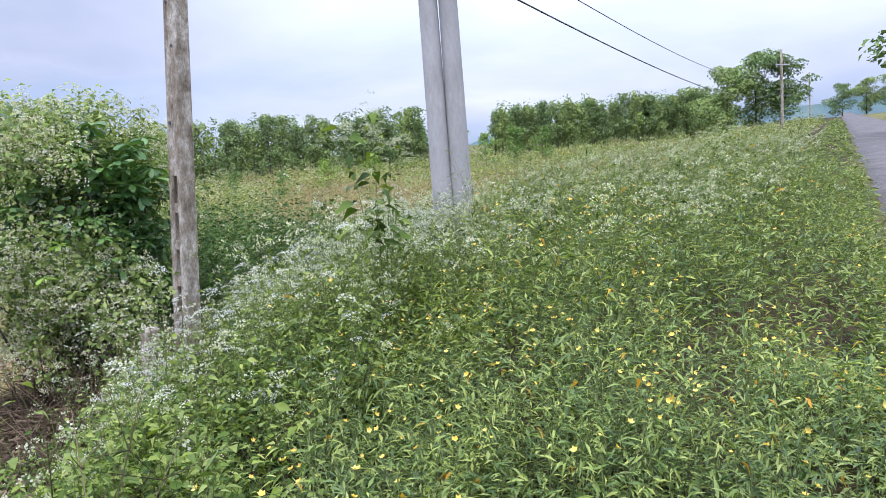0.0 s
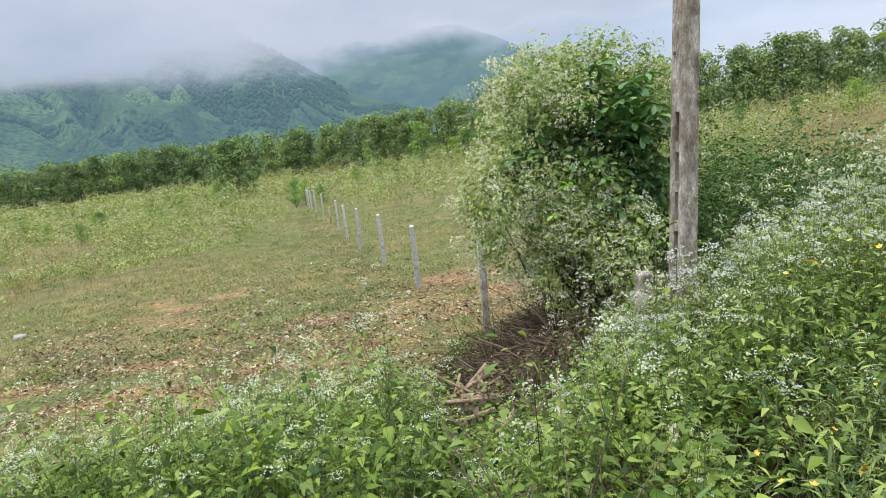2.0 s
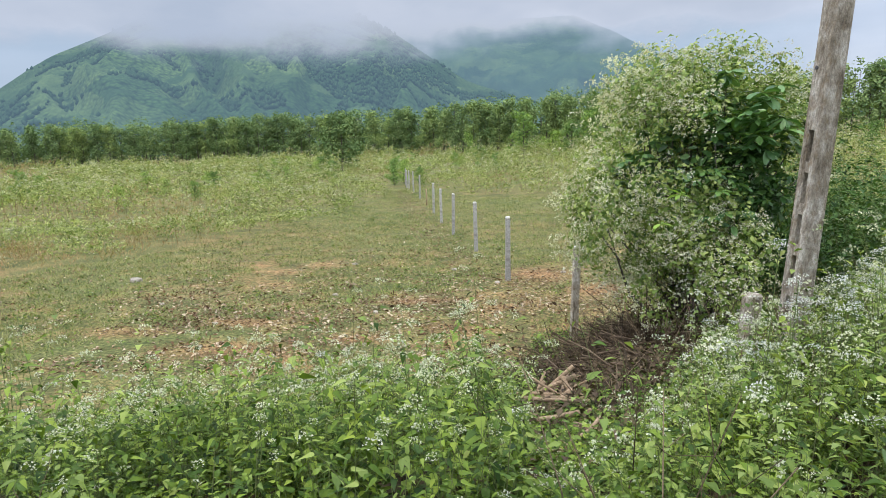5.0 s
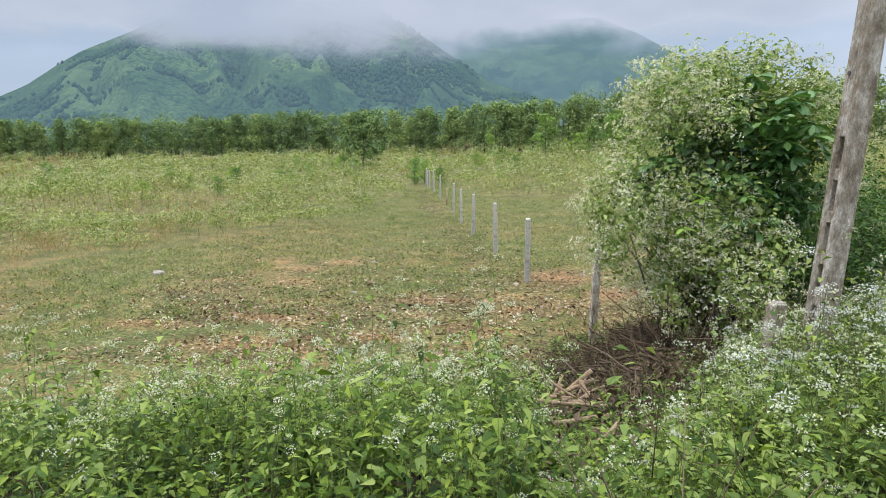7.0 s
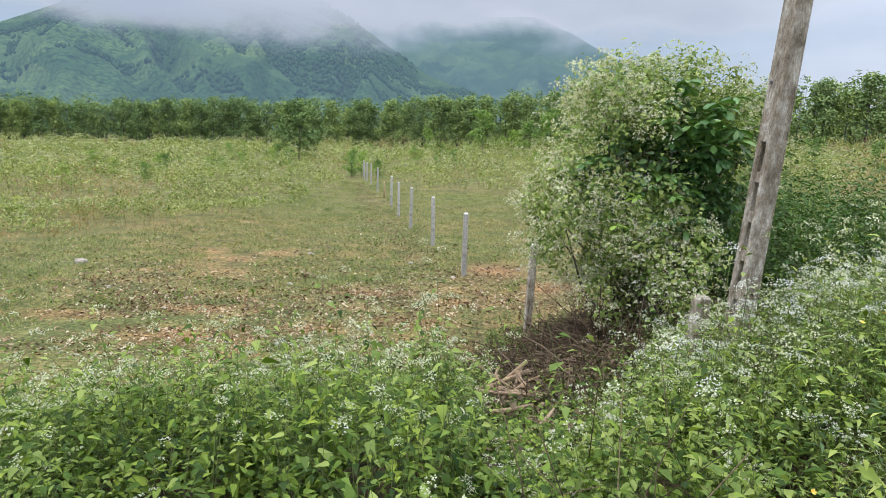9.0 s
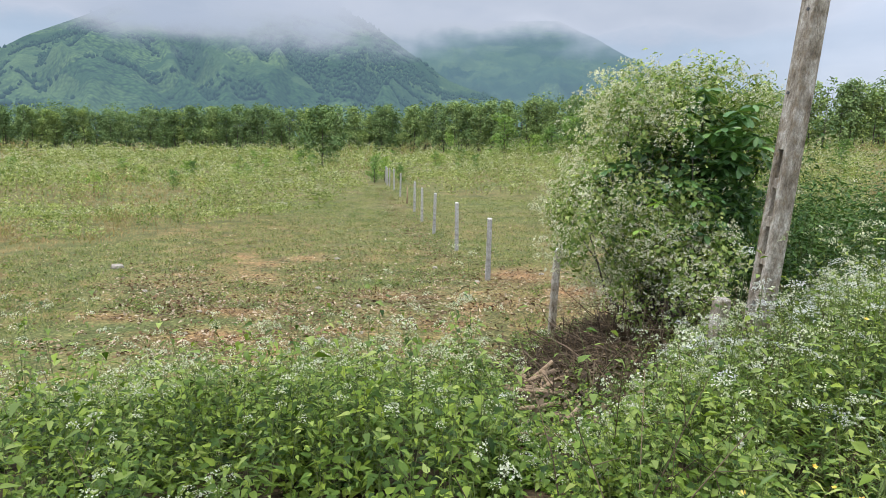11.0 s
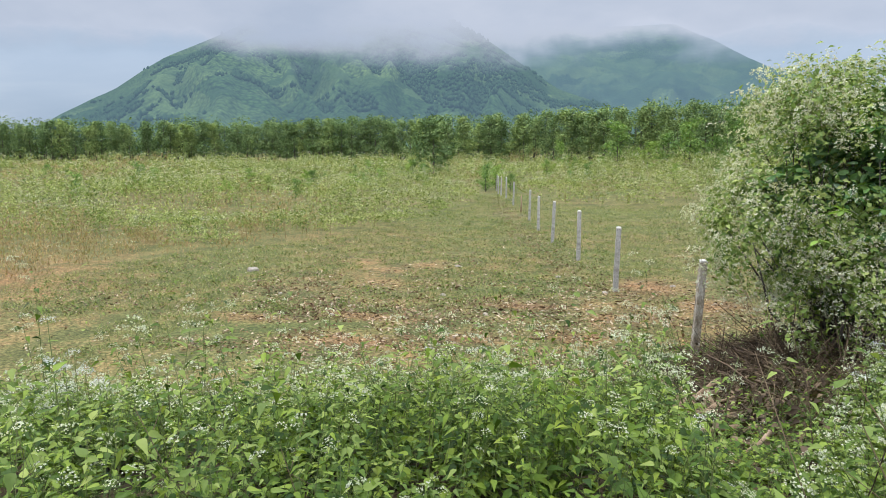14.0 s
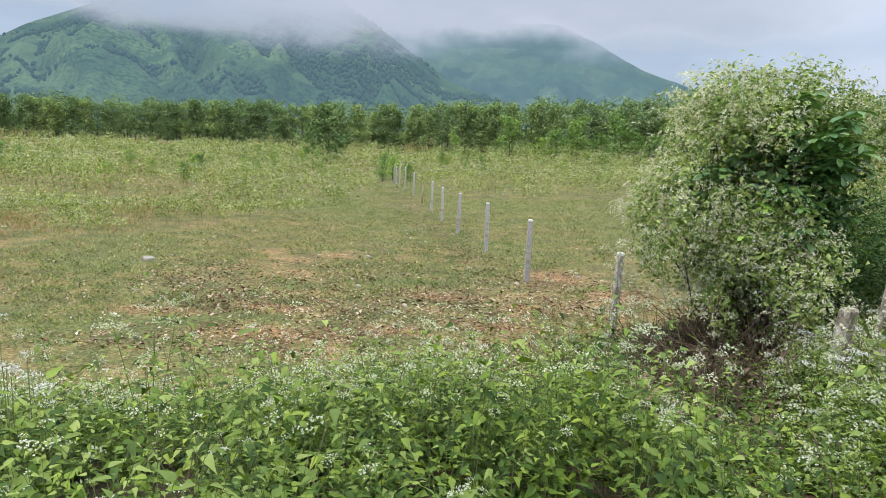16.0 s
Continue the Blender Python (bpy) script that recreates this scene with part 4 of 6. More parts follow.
# ---- poles, posts, wires ----
def bevel_box(bm, x0, x1, y0, y1, z0, z1, bevel=0.0):
    made = bmesh.ops.create_cube(bm, size=1.0)["verts"]
    for q in made:
        q.co = Vector(((x0 + x1) / 2 + q.co.x * (x1 - x0), (y0 + y1) / 2 + q.co.y * (y1 - y0), (z0 + z1) / 2 + q.co.z * (z1 - z0)))
    if bevel:
        edges = list({e for q in made for e in q.link_edges})
        bmesh.ops.bevel(bm, geom=edges, offset=bevel, segments=1, affect="EDGES")


def bm_mesh(name, bm, mat, smooth_faces=False):
    me = bpy.data.meshes.new(name)
    bm.to_mesh(me)
    bm.free()
    me.materials.append(mat)
    if smooth_faces:
        for p in me.polygons:
            p.use_smooth = True
    return me


def fence_post_meshes(seed):
    """A slim square concrete post, chipped and a little tapered, with a pale head."""
    r = random.Random(seed)
    bm = bmesh.new()
    h, w = 1.42, 0.052
    rings = [-0.25, 0.0, 0.35, 0.7, 1.05, h]
    prev = None
    for z in rings:
        f = 1.06 - 0.1 * z / h
        ring = [bm.verts.new((sx * (w - c) * f + r.uniform(-.002, .002), sy * (w - d) * f + r.uniform(-.002, .002), z))
                for sx, sy, c, d in ((1, -1, .008, 0), (1, -1, 0, .008), (1, 1, 0, .008), (1, 1, .008, 0), (-1, 1, .008, 0), (-1, 1, 0, .008), (-1, -1, 0, .008), (-1, -1, .008, 0))]
        if prev:
            for k in range(8):
                bm.faces.new((prev[k], prev[(k + 1) % 8], ring[(k + 1) % 8], ring[k]))
        prev = ring
    bm.faces.new(prev)
    shaft = bm_mesh("shaft", bm, M_POST)
    bm = bmesh.new()
    bevel_box(bm, -.049, .049, -.049, .049, h + .001, h + .045, .012)
    return shaft, bm_mesh("head", bm, M_CAP)


DARK_POST = fence_post_meshes(9)[0]
DARK_POST.materials[0] = M_CONC
POSTS = [fence_post_meshes(k) for k in range(3)]
FENCE = ((0.245, 8.85, -1, 2.5), (-0.98, 13.7, 1, .5), (-2.11, 17.9, 0, -.6), (-3.3, 21.8, 1, 1.2), (-4.36, 26.0, -1, -.3), (-5.3, 29.8, 0, .5), (-7.6, 38.6, 1, 1), (-8.95, 43.6, 0, -1), (-10.2, 48.2, 1, .5), (-11.2, 52.2, 0, 0), (-12.1, 56.0, 1, 1))
for k, (x, y, a, b) in enumerate(FENCE):
    root = empty("fence_post", "slim grey concrete fence post with a pale head" if k else "darker weathered concrete fence post beside the cut branches", "post", "posts of the field boundary")
    part("shaft", POSTS[k % 3][0] if k else DARK_POST, root)
    part("head", POSTS[k % 3][1], root)
    root.matrix_world = pose(x, y, float(ground(x, y)), a, b, 12)


def make_wood_stake():
    a = np.array([[0, 0, -.2], [.02, .01, .5], [.0, .03, .95]])
    v, t = tube(a, [.05, .045, .035], 8)
    ob = tagged(new("wooden_stake", mesh_data("wooden_stake", v, t, [M_WOOD], flat=False)), "short brown wooden stake standing in the row of posts", "stake")
    ob.location = (-6.35, 33.8, float(ground(-6.35, 33.8)))


make_wood_stake()


def make_slotted_pole():
    """A tapered concrete pole with a row of open slots low in its two opposite sides, leaning."""
    bm = bmesh.new()
    h, a, b, wall = 7.4, 0.068, 0.083, 0.056
    slots = [SLOT_Z + 0.30 * k for k in range(5)]
    top_slot = slots[-1] + 0.22
    levels = [-0.5]
    for s in slots:
        levels += [s, s + 0.22]
    levels.append(h)
    # the two flanges over the slotted length, the webs between the slots, and the plain shaft above
    bevel_box(bm, -a, a, -b, -b + wall, -0.5, h, .012)
    bevel_box(bm, -a, a, b - wall, b, -0.5, h, .012)
    for i in range(0, len(levels), 2):
        z0, z1 = levels[i], levels[i + 1]
        last = i == len(levels) - 2
        inset = .001 if last else .012
        bevel_box(bm, -a + inset, a - inset, -b + wall - .013, b - wall + .013, z0, z1 - (.01 if last else 0), .004)
    bmesh.ops.subdivide_edges(bm, edges=[e for e in bm.edges if e.calc_length() > 2], cuts=8)
    for q in bm.verts:
        f = 1.12 - 0.36 * max(q.co.z, 0) / h
        q.co.x *= f
        q.co.y *= f
    root = empty("utility_pole", "leaning weathered concrete utility pole with open slots, stained brown", "utility pole")
    part("shaft", bm_mesh("shaft", bm, M_CONC), root)
    # small black discs up the shaft, painting the dark inside of bolt holes
    for z, side in ((2.35, 1), (2.95, -1), (3.3, 1), (3.75, 1)):
        bm = bmesh.new()
        bmesh.ops.create_cone(bm, cap_ends=True, segments=10, radius1=.014, radius2=.012, depth=.012)
        me = bm_mesh("bolt_hole", bm, M_WIRE)
        ob = part("bolt_hole", me, root)
        f = 1.12 - 0.36 * z / h
        ob.matrix_local = pose(-a * f - .002, .03 * side, z, 0, 90, 0)
    gz = float(ground(1.57, 4.13))
    base = Vector((1.634 + .0795 * (gz - 2), 4.119 - .0144 * (gz - 2), gz))
    axis = Vector((0.0795, -0.0144, 1)).normalized()
    turn_to = Vector((0, 0, 1)).rotation_difference(axis).to_matrix().to_4x4()
    root.matrix_world = Matrix.Translation(base) @ turn_to @ pose(0, 0, 0, 0, 0, POLE_TURN)


POLE_TURN, SLOT_Z = 13.0, 0.5
make_slotted_pole()


def round_pole(h, r0, r1, mat, name="pole", sides=20):
    zs = np.linspace(-0.4, h, 7)
    rr = np.interp(zs, (0, h), (r0, r1))
    pts = np.stack([zs * 0, zs * 0, zs], 1)
    v, t = tube(pts, rr, sides)
    return mesh_data(name, v, t, [mat], flat=False)


TWIN = (5.75, 5.18)


def make_twin_pole():
    root = empty("twin_utility_pole", "pair of pale tapered concrete poles standing side by side", "utility pole")
    me = round_pole(8.6, 0.15, 0.095, M_CONC_PALE)
    gz = float(ground(*TWIN))
    root.location = (TWIN[0], TWIN[1], gz)
    for side in (-1, 1):
        ob = part("pole", me, root)
        ob.matrix_local = pose(side * 0.132 * 0.73, -side * 0.132 * 0.68, 0, 0, 0, 0)


make_twin_pole()


def far_pole(az, d, top):
    x, y = polar(az, d)
    x, y = x - 0.32, y - 1.25
    z = float(ground(x, y))
    h = top - z
    root = empty("utility_pole", "distant grey concrete utility pole with a steel crossarm beside the road", "utility pole", "poles along the road")
    root.matrix_world = pose(x, y, z, 0, 0, -20)
    part("shaft", round_pole(h, 0.17, 0.1, M_CONC, "shaft", 10), root)
    bm = bmesh.new()
    bevel_box(bm, -.9, 1.3, -.05, .05, h - 1.75, h - 1.63, .01)
    part("crossarm", bm_mesh("crossarm", bm, M_STEEL), root)
    for k in (-.8, .45, 1.2):
        bm = bmesh.new()
        bmesh.ops.create_cone(bm, cap_ends=True, segments=8, radius1=.06, radius2=.035, depth=.28)
        ob = part("insulator", bm_mesh("insulator", bm, M_CONC_PALE), root)
        ob.location = (k, 0, h - 1.5)
    return Vector((x, y, z))


FAR1 = far_pole(70.25, 84, 13.8)
FAR2 = far_pole(72.1, 150, 17.2)


def wire(a, b, sag, rad, label):
    k = 40
    t = np.linspace(0, 1, k + 1)[:, None]
    p = np.array(a)[None] * (1 - t) + np.array(b)[None] * t
    p[:, 2] -= (4 * sag * t * (1 - t))[:, 0]
    v, f = tube(p, rad, 6)
    tagged(new("power_line", mesh_data("power_line", v, f, [M_WIRE], flat=False)), label, "cable", "cables between the poles")


wire((TWIN[0] + .1, TWIN[1] - .1, 5.62), (FAR1.x, FAR1.y, 9.7), 1.49, 0.014, "thick black cable sagging from the twin pole to the road poles")
wire((TWIN[0] + .1, TWIN[1] - .1, 6.17), (FAR1.x + .4, FAR1.y, 12.3), 1.84, 0.010, "thin overhead wire running along the road")
wire((FAR1.x + .4, FAR1.y, 12.3), (FAR2.x + .4, FAR2.y, 15.6), 1.2, 0.010, "thin overhead wire between the distant poles")


def make_marker():
    """A short chamfered concrete boundary marker."""
    bm = bmesh.new()
    bevel_box(bm, -.085, .085, -.06, .06, -.3, .62, .022)
    for q in bm.verts:
        if q.co.z > .5:
            q.co.x *= .82
            q.co.y *= .82
    ob = tagged(new("boundary_marker", bm_mesh("boundary_marker", bm, M_CONC)), "short pale concrete boundary marker half hidden in weeds", "marker stone")
    x, y = MARKER
    ob.matrix_world = pose(x, y, 1.80 - .62, 2, 3, 25)


MARKER = (1.33, 4.30)
make_marker()


# ---- the overgrown shrub ----
def blob_points(count, blobs, r, shell=0.55):
    """Points in the outer shell of several ellipsoids."""
    w = np.array([b[3] * b[4] * b[5] for b in blobs]) ** (2 / 3)
    pick = r.choice(len(blobs), count, p=w / w.sum())
    c = np.array([b[:3] for b in blobs])[pick]
    s = np.array([b[3:] for b in blobs])[pick]
    d = r.normal(0, 1, (count, 3))
    d /= np.linalg.norm(d, axis=1, keepdims=True)
    return c + d * s * (r.uniform(shell ** 2, 1, count) ** 0.5)[:, None], d


SHRUB = ((1.45, 6.75, 2.6, 0.95, 1.0, 1.2), (0.8, 6.8, 2.25, 0.68, 0.8, 0.75), (1.5, 6.15, 1.7, 0.75, 0.65, 0.8), (2.15, 6.9, 2.65, 0.6, 0.8, 0.95), (1.12, 7.0, 3.2, 0.58, 0.8, 0.66), (1.8, 6.8, 3.45, .55, .6, .5))


def make_shrub():
    r = np.random.default_rng(77)
    base = np.array((1.5, 6.9, float(ground(1.5, 6.9))))
    root = empty("shrub", "tall dark-leaved shrub smothered in a pale-flowering creeper", "shrub", m=Matrix.Translation(base))
    local = [tuple(np.array(b[:3]) - base) + b[3:] for b in SHRUB]
    # stems
    pieces = []
    tips, _ = blob_points(70, local, r, 0.3)
    feet = np.stack([r.normal(0, .2, 70), r.normal(0, .2, 70), np.full(70, -.1)], 1)
    bend = feet * .45 + tips * .55 + r.normal(0, .14, (70, 3))
    bend[:, 2] *= 0.9
    pieces.append((*rods(feet, bend, .022, .014, 5), 0))
    pieces.append((*rods(bend, tips, .014, .005, 5), 0))
    v, t, mi = joined(pieces)
    part("trunk", mesh_data("trunk", v, t, [M_BARK], mi), root)
    # small shaded leaves inside, and whorls of large glossy ones where the shrub breaks through the creeper
    p, d = blob_points(3600, [(0.05, -.15, 1.75, .85, .7, 1.25), (.55, -.25, 1.6, .4, .5, .7)], r, .5)
    v1 = scatter(oval_leaf(.5), p, facing(d + np.array([0, 0, .3]), r, .45), r.uniform(.06, .13, len(p)))
    wc, wd = blob_points(150, [(.26, -.8, 2.55, .4, .3, .42), (.45, -.55, 2.1, .4, .4, .5), (-.1, -1.0, 1.7, .3, .3, .36), (-.75, -.5, 2.05, .25, .25, .12)], r, .75)
    k = 8
    yaw = np.repeat(r.uniform(0, 6.28, len(wc)), k) + np.tile(np.arange(k) * 2.4, len(wc))
    m = len(yaw)
    lean = np.repeat(wd, k, 0)
    size = np.where(np.repeat(wc[:, 2] > 2.2, k), r.uniform(.12, .2, m), r.uniform(.08, .15, m))
    at = np.repeat(wc, k, 0) + lean * .05
    # each whorl opens outwards: its leaves spread sideways and sag a little
    v2 = scatter(oval_leaf(.4), at, turn(yaw, r.normal(-.15, .3, m) - .2 * np.abs(lean[:, 2]), r.normal(0, .3, m)), size)
    v, t, mi = joined([(*v1, 0), (*v2, 0)])
    part("foliage", mesh_data("foliage", v, t, [M_BIGLEAF], flat=False), root, "glossy dark green oval leaves")["kind"] = "stuff"
    # creeper: hanging drapes of small leaves and sprays of flowers, with dark gaps between them
    c, cd = blob_points(1000, local, r, .86)
    front = (np.hypot(c[:, 0] - .3, (c[:, 2] - 2.35) * .75) < .43) & (c[:, 1] < -.2)
    front |= (fbm(c[:, 0] * 2.6, c[:, 2] * 1.7, 171, 3) < .46) & (c[:, 2] < 2.7)
    front |= (c[:, 0] > .5) & (c[:, 2] > .7) & (c[:, 2] < 1.95) & (c[:, 1] < .1) & (r.uniform(0, 1, len(c)) < .8)
    c, cd = c[~front], cd[~front]
    k = 40
    cc, dd = np.repeat(c, k, 0), np.repeat(cd, k, 0)
    m = len(cc)
    p = cc + r.normal(0, 1, (m, 3)) * np.array([.085, .085, .13]) + dd * .05
    p[:, 2] = np.minimum(p[:, 2], 3.42 + .12 * np.sin(p[:, 0] * 9) + r.normal(0, .05, m))
    v, t = scatter(leaf_shape(.56, .1, .25), p, facing(dd + np.array([0, 0, .5]), r, .42), r.uniform(.03, .085, m))
    part("creeper", mesh_data("creeper", v, t, [M_CREEPER], flat=False), root, "light green small-leaved creeper draped over the shrub")
    spray = corymb(15, .055, .0085, BEAD, 4)
    fk = 9
    fp = np.repeat(c + cd * .14, fk, 0) + r.normal(0, .13, (len(c) * fk, 3))
    keep = r.uniform(0, 1, len(fp)) < np.clip(.42 + .5 * (np.repeat(c[:, 0], fk) < -.1) + .25 * (np.repeat(c[:, 2], fk) < 1.2) - .1 * (np.repeat(c[:, 2], fk) > 2.5), 0, .9)
    fp = fp[keep]
    fp[:, 2] = np.minimum(fp[:, 2], 3.38 + .12 * np.sin(fp[:, 0] * 9))
    v, t = scatter(spray, fp, turn(r.uniform(0, 6.3, len(fp)), r.normal(-.5, .5, len(fp)), r.normal(0, .4, len(fp))), r.uniform(.65, 1.4, len(fp)))
    part("creeper_blossom", mesh_data("creeper_blossom", v, t, [M_CREAM]), root, "loose sprays of small cream-white flowers")["kind"] = "stuff"
    # loose tendrils standing off the top
    n = 90
    s0, sd = blob_points(n, local, r, .95)
    high = s0[:, 2] > 2.5
    s0, sd = s0[high], sd[high]
    n = len(s0)
    s1 = s0 + np.stack([r.normal(0, .12, n), r.normal(0, .12, n), r.uniform(.04, .26, n)], 1)
    v1 = rods(s0 - sd * .15, s1, .005, .003)
    lv = np.repeat(s1, 6, 0) + r.normal(0, .03, (n * 6, 3)) - np.tile(np.linspace(0, .16, 6), n)[:, None] * np.repeat((s1 - s0) / np.linalg.norm(s1 - s0, axis=1, keepdims=True), 6, 0)
    v2 = scatter(leaf_shape(.5, .1, .25), lv, turn(r.uniform(0, 6.3, n * 6), r.normal(.2, .5, n * 6), 0), r.uniform(.05, .11, n * 6))
    v, t, mi = joined([(*v1, 0), (*v2, 1)])
    part("tendrils", mesh_data("tendrils", v, t, [M_STEM, M_CREEPER], mi), root)["kind"] = "stuff"
    # two sprigs of fresh pale leaves on the shaded face
    for x, y, z, size in ((1.03, 5.31, 2.5, .12), (.88, 5.42, 2.22, .11)):
        a = np.array((x, y, z)) - base
        yaw = np.arange(7) * 2.4
        lv = scatter(oval_leaf(.45), np.tile(a, (7, 1)), turn(yaw, r.normal(-.2, .35, 7), r.normal(0, .3, 7)), r.uniform(.7, 1.2, 7) * size)
        st = rods(np.array([a + (.1, .5, -.25)]), a[None], .005, .003)
        v, t, mi = joined([(*st, 0), (*lv, 1)])
        part("sprig", mesh_data("sprig", v, t, [M_STEM, M_FRESH], mi, flat=False), root, "fresh light green leaves")


make_shrub()


# ---- cut branches and dry vines ----
def stick_mesh(length, rad, seed, mat):
    r = np.random.default_rng(seed)
    k = 6
    p = np.stack([np.linspace(-.5, .5, k) * length, np.cumsum(r.normal(0, .035, k)) * length * .6, np.cumsum(r.normal(0, .02, k)) * length * .6], 1)
    p -= p.mean(0)
    rr = np.linspace(rad, rad * .6, k)
    pieces = [(*tube(p, rr, 8), 0)]
    if r.uniform() < .6:
        j = r.integers(2, 5)
        tip = p[j] + np.array([length * .14, r.choice((-1, 1)) * length * .12, length * .05])
        pieces.append((*rods(p[j:j + 1], tip[None], rr[j] * .7, rr[j] * .35, 6), 0))
    v, t, _ = joined(pieces)
    return mesh_data("branch", v, t, [mat], flat=False)


STICKS = [stick_mesh(length, rad, 300 + k, M_WOOD) for k, (length, rad) in enumerate(((.9, .022), (.7, .03), (1.1, .018), (.55, .026), (.8, .014), (1.3, .012)))]

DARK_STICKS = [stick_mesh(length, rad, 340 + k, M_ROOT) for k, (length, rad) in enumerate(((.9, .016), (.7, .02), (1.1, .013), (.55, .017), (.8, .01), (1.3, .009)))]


def branch_pile(cx, cy, spread_x, spread_y, count, seed, label, heap=0.16, steep=14, kinds=(0, 1, 2, 3, 4, 5), sticks=STICKS):
    r = random.Random(seed)
    root = empty("branch_pile", label, "branch pile", "heaps of cut branches")
    root.location = (cx, cy, float(ground(cx, cy)))
    for k in range(count):
        ob = part("branch", sticks[r.choice(kinds)], root)
        dx, dy = r.gauss(0, spread_x), r.gauss(0, spread_y)
        dz = float(ground(cx + dx, cy + dy)) - root.location.z + .03 + heap * r.random() * max(0, 1 - math.hypot(dx / spread_x, dy / spread_y) / 2.2)
        ob.matrix_local = pose(dx, dy, dz, 0, r.uniform(-steep, steep), r.uniform(0, 360)) @ Matrix.Diagonal((*[r.uniform(.7, 1.2)] * 3, 1))


branch_pile(-0.22, 4.85, .13, .13, 17, 1, "heap of freshly cut pale brown branches on the bank", .35, 62, (0, 0, 2, 1, 4))
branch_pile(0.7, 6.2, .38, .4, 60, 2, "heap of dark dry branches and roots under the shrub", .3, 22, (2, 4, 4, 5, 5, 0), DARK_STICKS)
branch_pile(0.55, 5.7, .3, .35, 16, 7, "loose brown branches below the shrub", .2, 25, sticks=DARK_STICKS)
branch_pile(0.15, 4.2, .25, .6, 10, 3, "scattered cut branches lying in low weeds", .08, 16, (0, 1, 2, 4))


def dry_vines():
    """Brown dead stems and creeper litter in the hollow under the shrub."""
    r = np.random.default_rng(41)
    n = 3800
    x, y = r.normal(.6, .6, n), r.normal(6.5, .95, n)
    z = ground(x, y) + r.uniform(0, .5, n) * np.exp(-((x - 1.1) ** 2 + (y - 7.0) ** 2) / .9) + .02
    a = np.stack([x, y, z], 1)
    ang = r.uniform(0, 6.28, n)
    ln = r.uniform(.12, .5, n)
    b = a + np.stack([np.cos(ang) * ln, np.sin(ang) * ln, r.normal(.02, .13, n)], 1)
    b[:, 2] = np.maximum(b[:, 2], ground(b[:, 0], b[:, 1]) + .01)
    mid = (a + b) / 2 + r.normal(0, .035, (n, 3))
    w = r.uniform(.0025, .007, n)
    up = 60
    ux, uy = r.normal(1.0, .5, up), r.normal(6.5, .4, up)
    ua = np.stack([ux, uy, ground(ux, uy)], 1)
    ub = ua + np.stack([r.normal(0, .32, up), r.normal(0, .32, up), r.uniform(.4, 1.0, up)], 1)
    pieces = [(*rods(a, mid, w, w), 0), (*rods(mid, b, w, w * .6), 0), (*rods(ua, ub, .006, .004), 0)]
    m = 5200
    lx, ly = r.normal(.5, .7, m), r.normal(5.9, 1.3, m)
    pieces.append((*scatter(leaf_shape(.6, .15, .3), np.stack([lx, ly, ground(lx, ly) + r.uniform(0, .22, m)], 1), turn(r.uniform(0, 6.3, m), r.normal(0, .6, m), r.normal(0, .6, m)), r.uniform(.04, .09, m)), 0))
    v, t, mi = joined(pieces)
    tagged(new("dry_vines", mesh_data("dry_vines", v, t, [M_DRY], mi)), "tangle of dead brown stems and leaves below the shrub", "dead vines", kind="stuff")


dry_vines()


# ---- weeds, grass and litter ----
EYE = np.array((-0.5, -1.1))


def bearing(x, y):
    return np.degrees(np.arctan2(np.asarray(x) - EYE[0], np.asarray(y) - EYE[1]))


# how far below the level the top of the bank growth keeps, in degrees, by bearing
LOWER = ((-60, -45, -30, -10, -4.5, -2.0, 0, 2, 3.6, 6.5, 9.4, 12.3, 15, 18, 22, 25, 33, 40, 60),
         (14, 16.5, 17.5, 16.2, 14.2, 15.0, 17, 22, 30, 33, 30, 22, 15.8, 12.8, 10.8, 9.6, 6, 2.5, 0))


# the trodden hollow: its middle line and half-width along y
DIP_Y, DIP_X, DIP_W = (1.5, 2.5, 3.2, 4.2, 5.0, 6.5, 8.5), (-.1, .03, .2, .28, .25, .7, .6), (.06, .2, .32, .5, .65, .95, .9)


def hollow(x, y):
    """1 in the trodden hollow that runs from the verge to the cut branches and under the shrub."""
    x, y = np.asarray(x, float), np.asarray(y, float)
    side = np.abs(x - np.interp(y, DIP_Y, DIP_X)) / np.interp(y, DIP_Y, DIP_W)
    return (1 - smooth(.7, 1.35, side)) * smooth(1.5, 2.3, y) * (1 - smooth(9, 10.5, y))


def stems_and_tops(pos, h, r, lean=0.22, per=3):
    """Each plant: several bent stems from its foot. Returns foot, knee and top points."""
    n = len(pos)
    foot = np.repeat(pos, per, 0)
    hh = np.repeat(h, per) * r.uniform(.72, 1.08, n * per)
    ang = r.uniform(0, 6.28, n * per)
    out = hh * r.uniform(.05, lean * 1.6, n * per)
    top = foot + np.stack([np.cos(ang) * out, np.sin(ang) * out, hh], 1)
    knee = foot + (top - foot) * np.array([.35, .35, .55])
    return foot, knee, top, hh


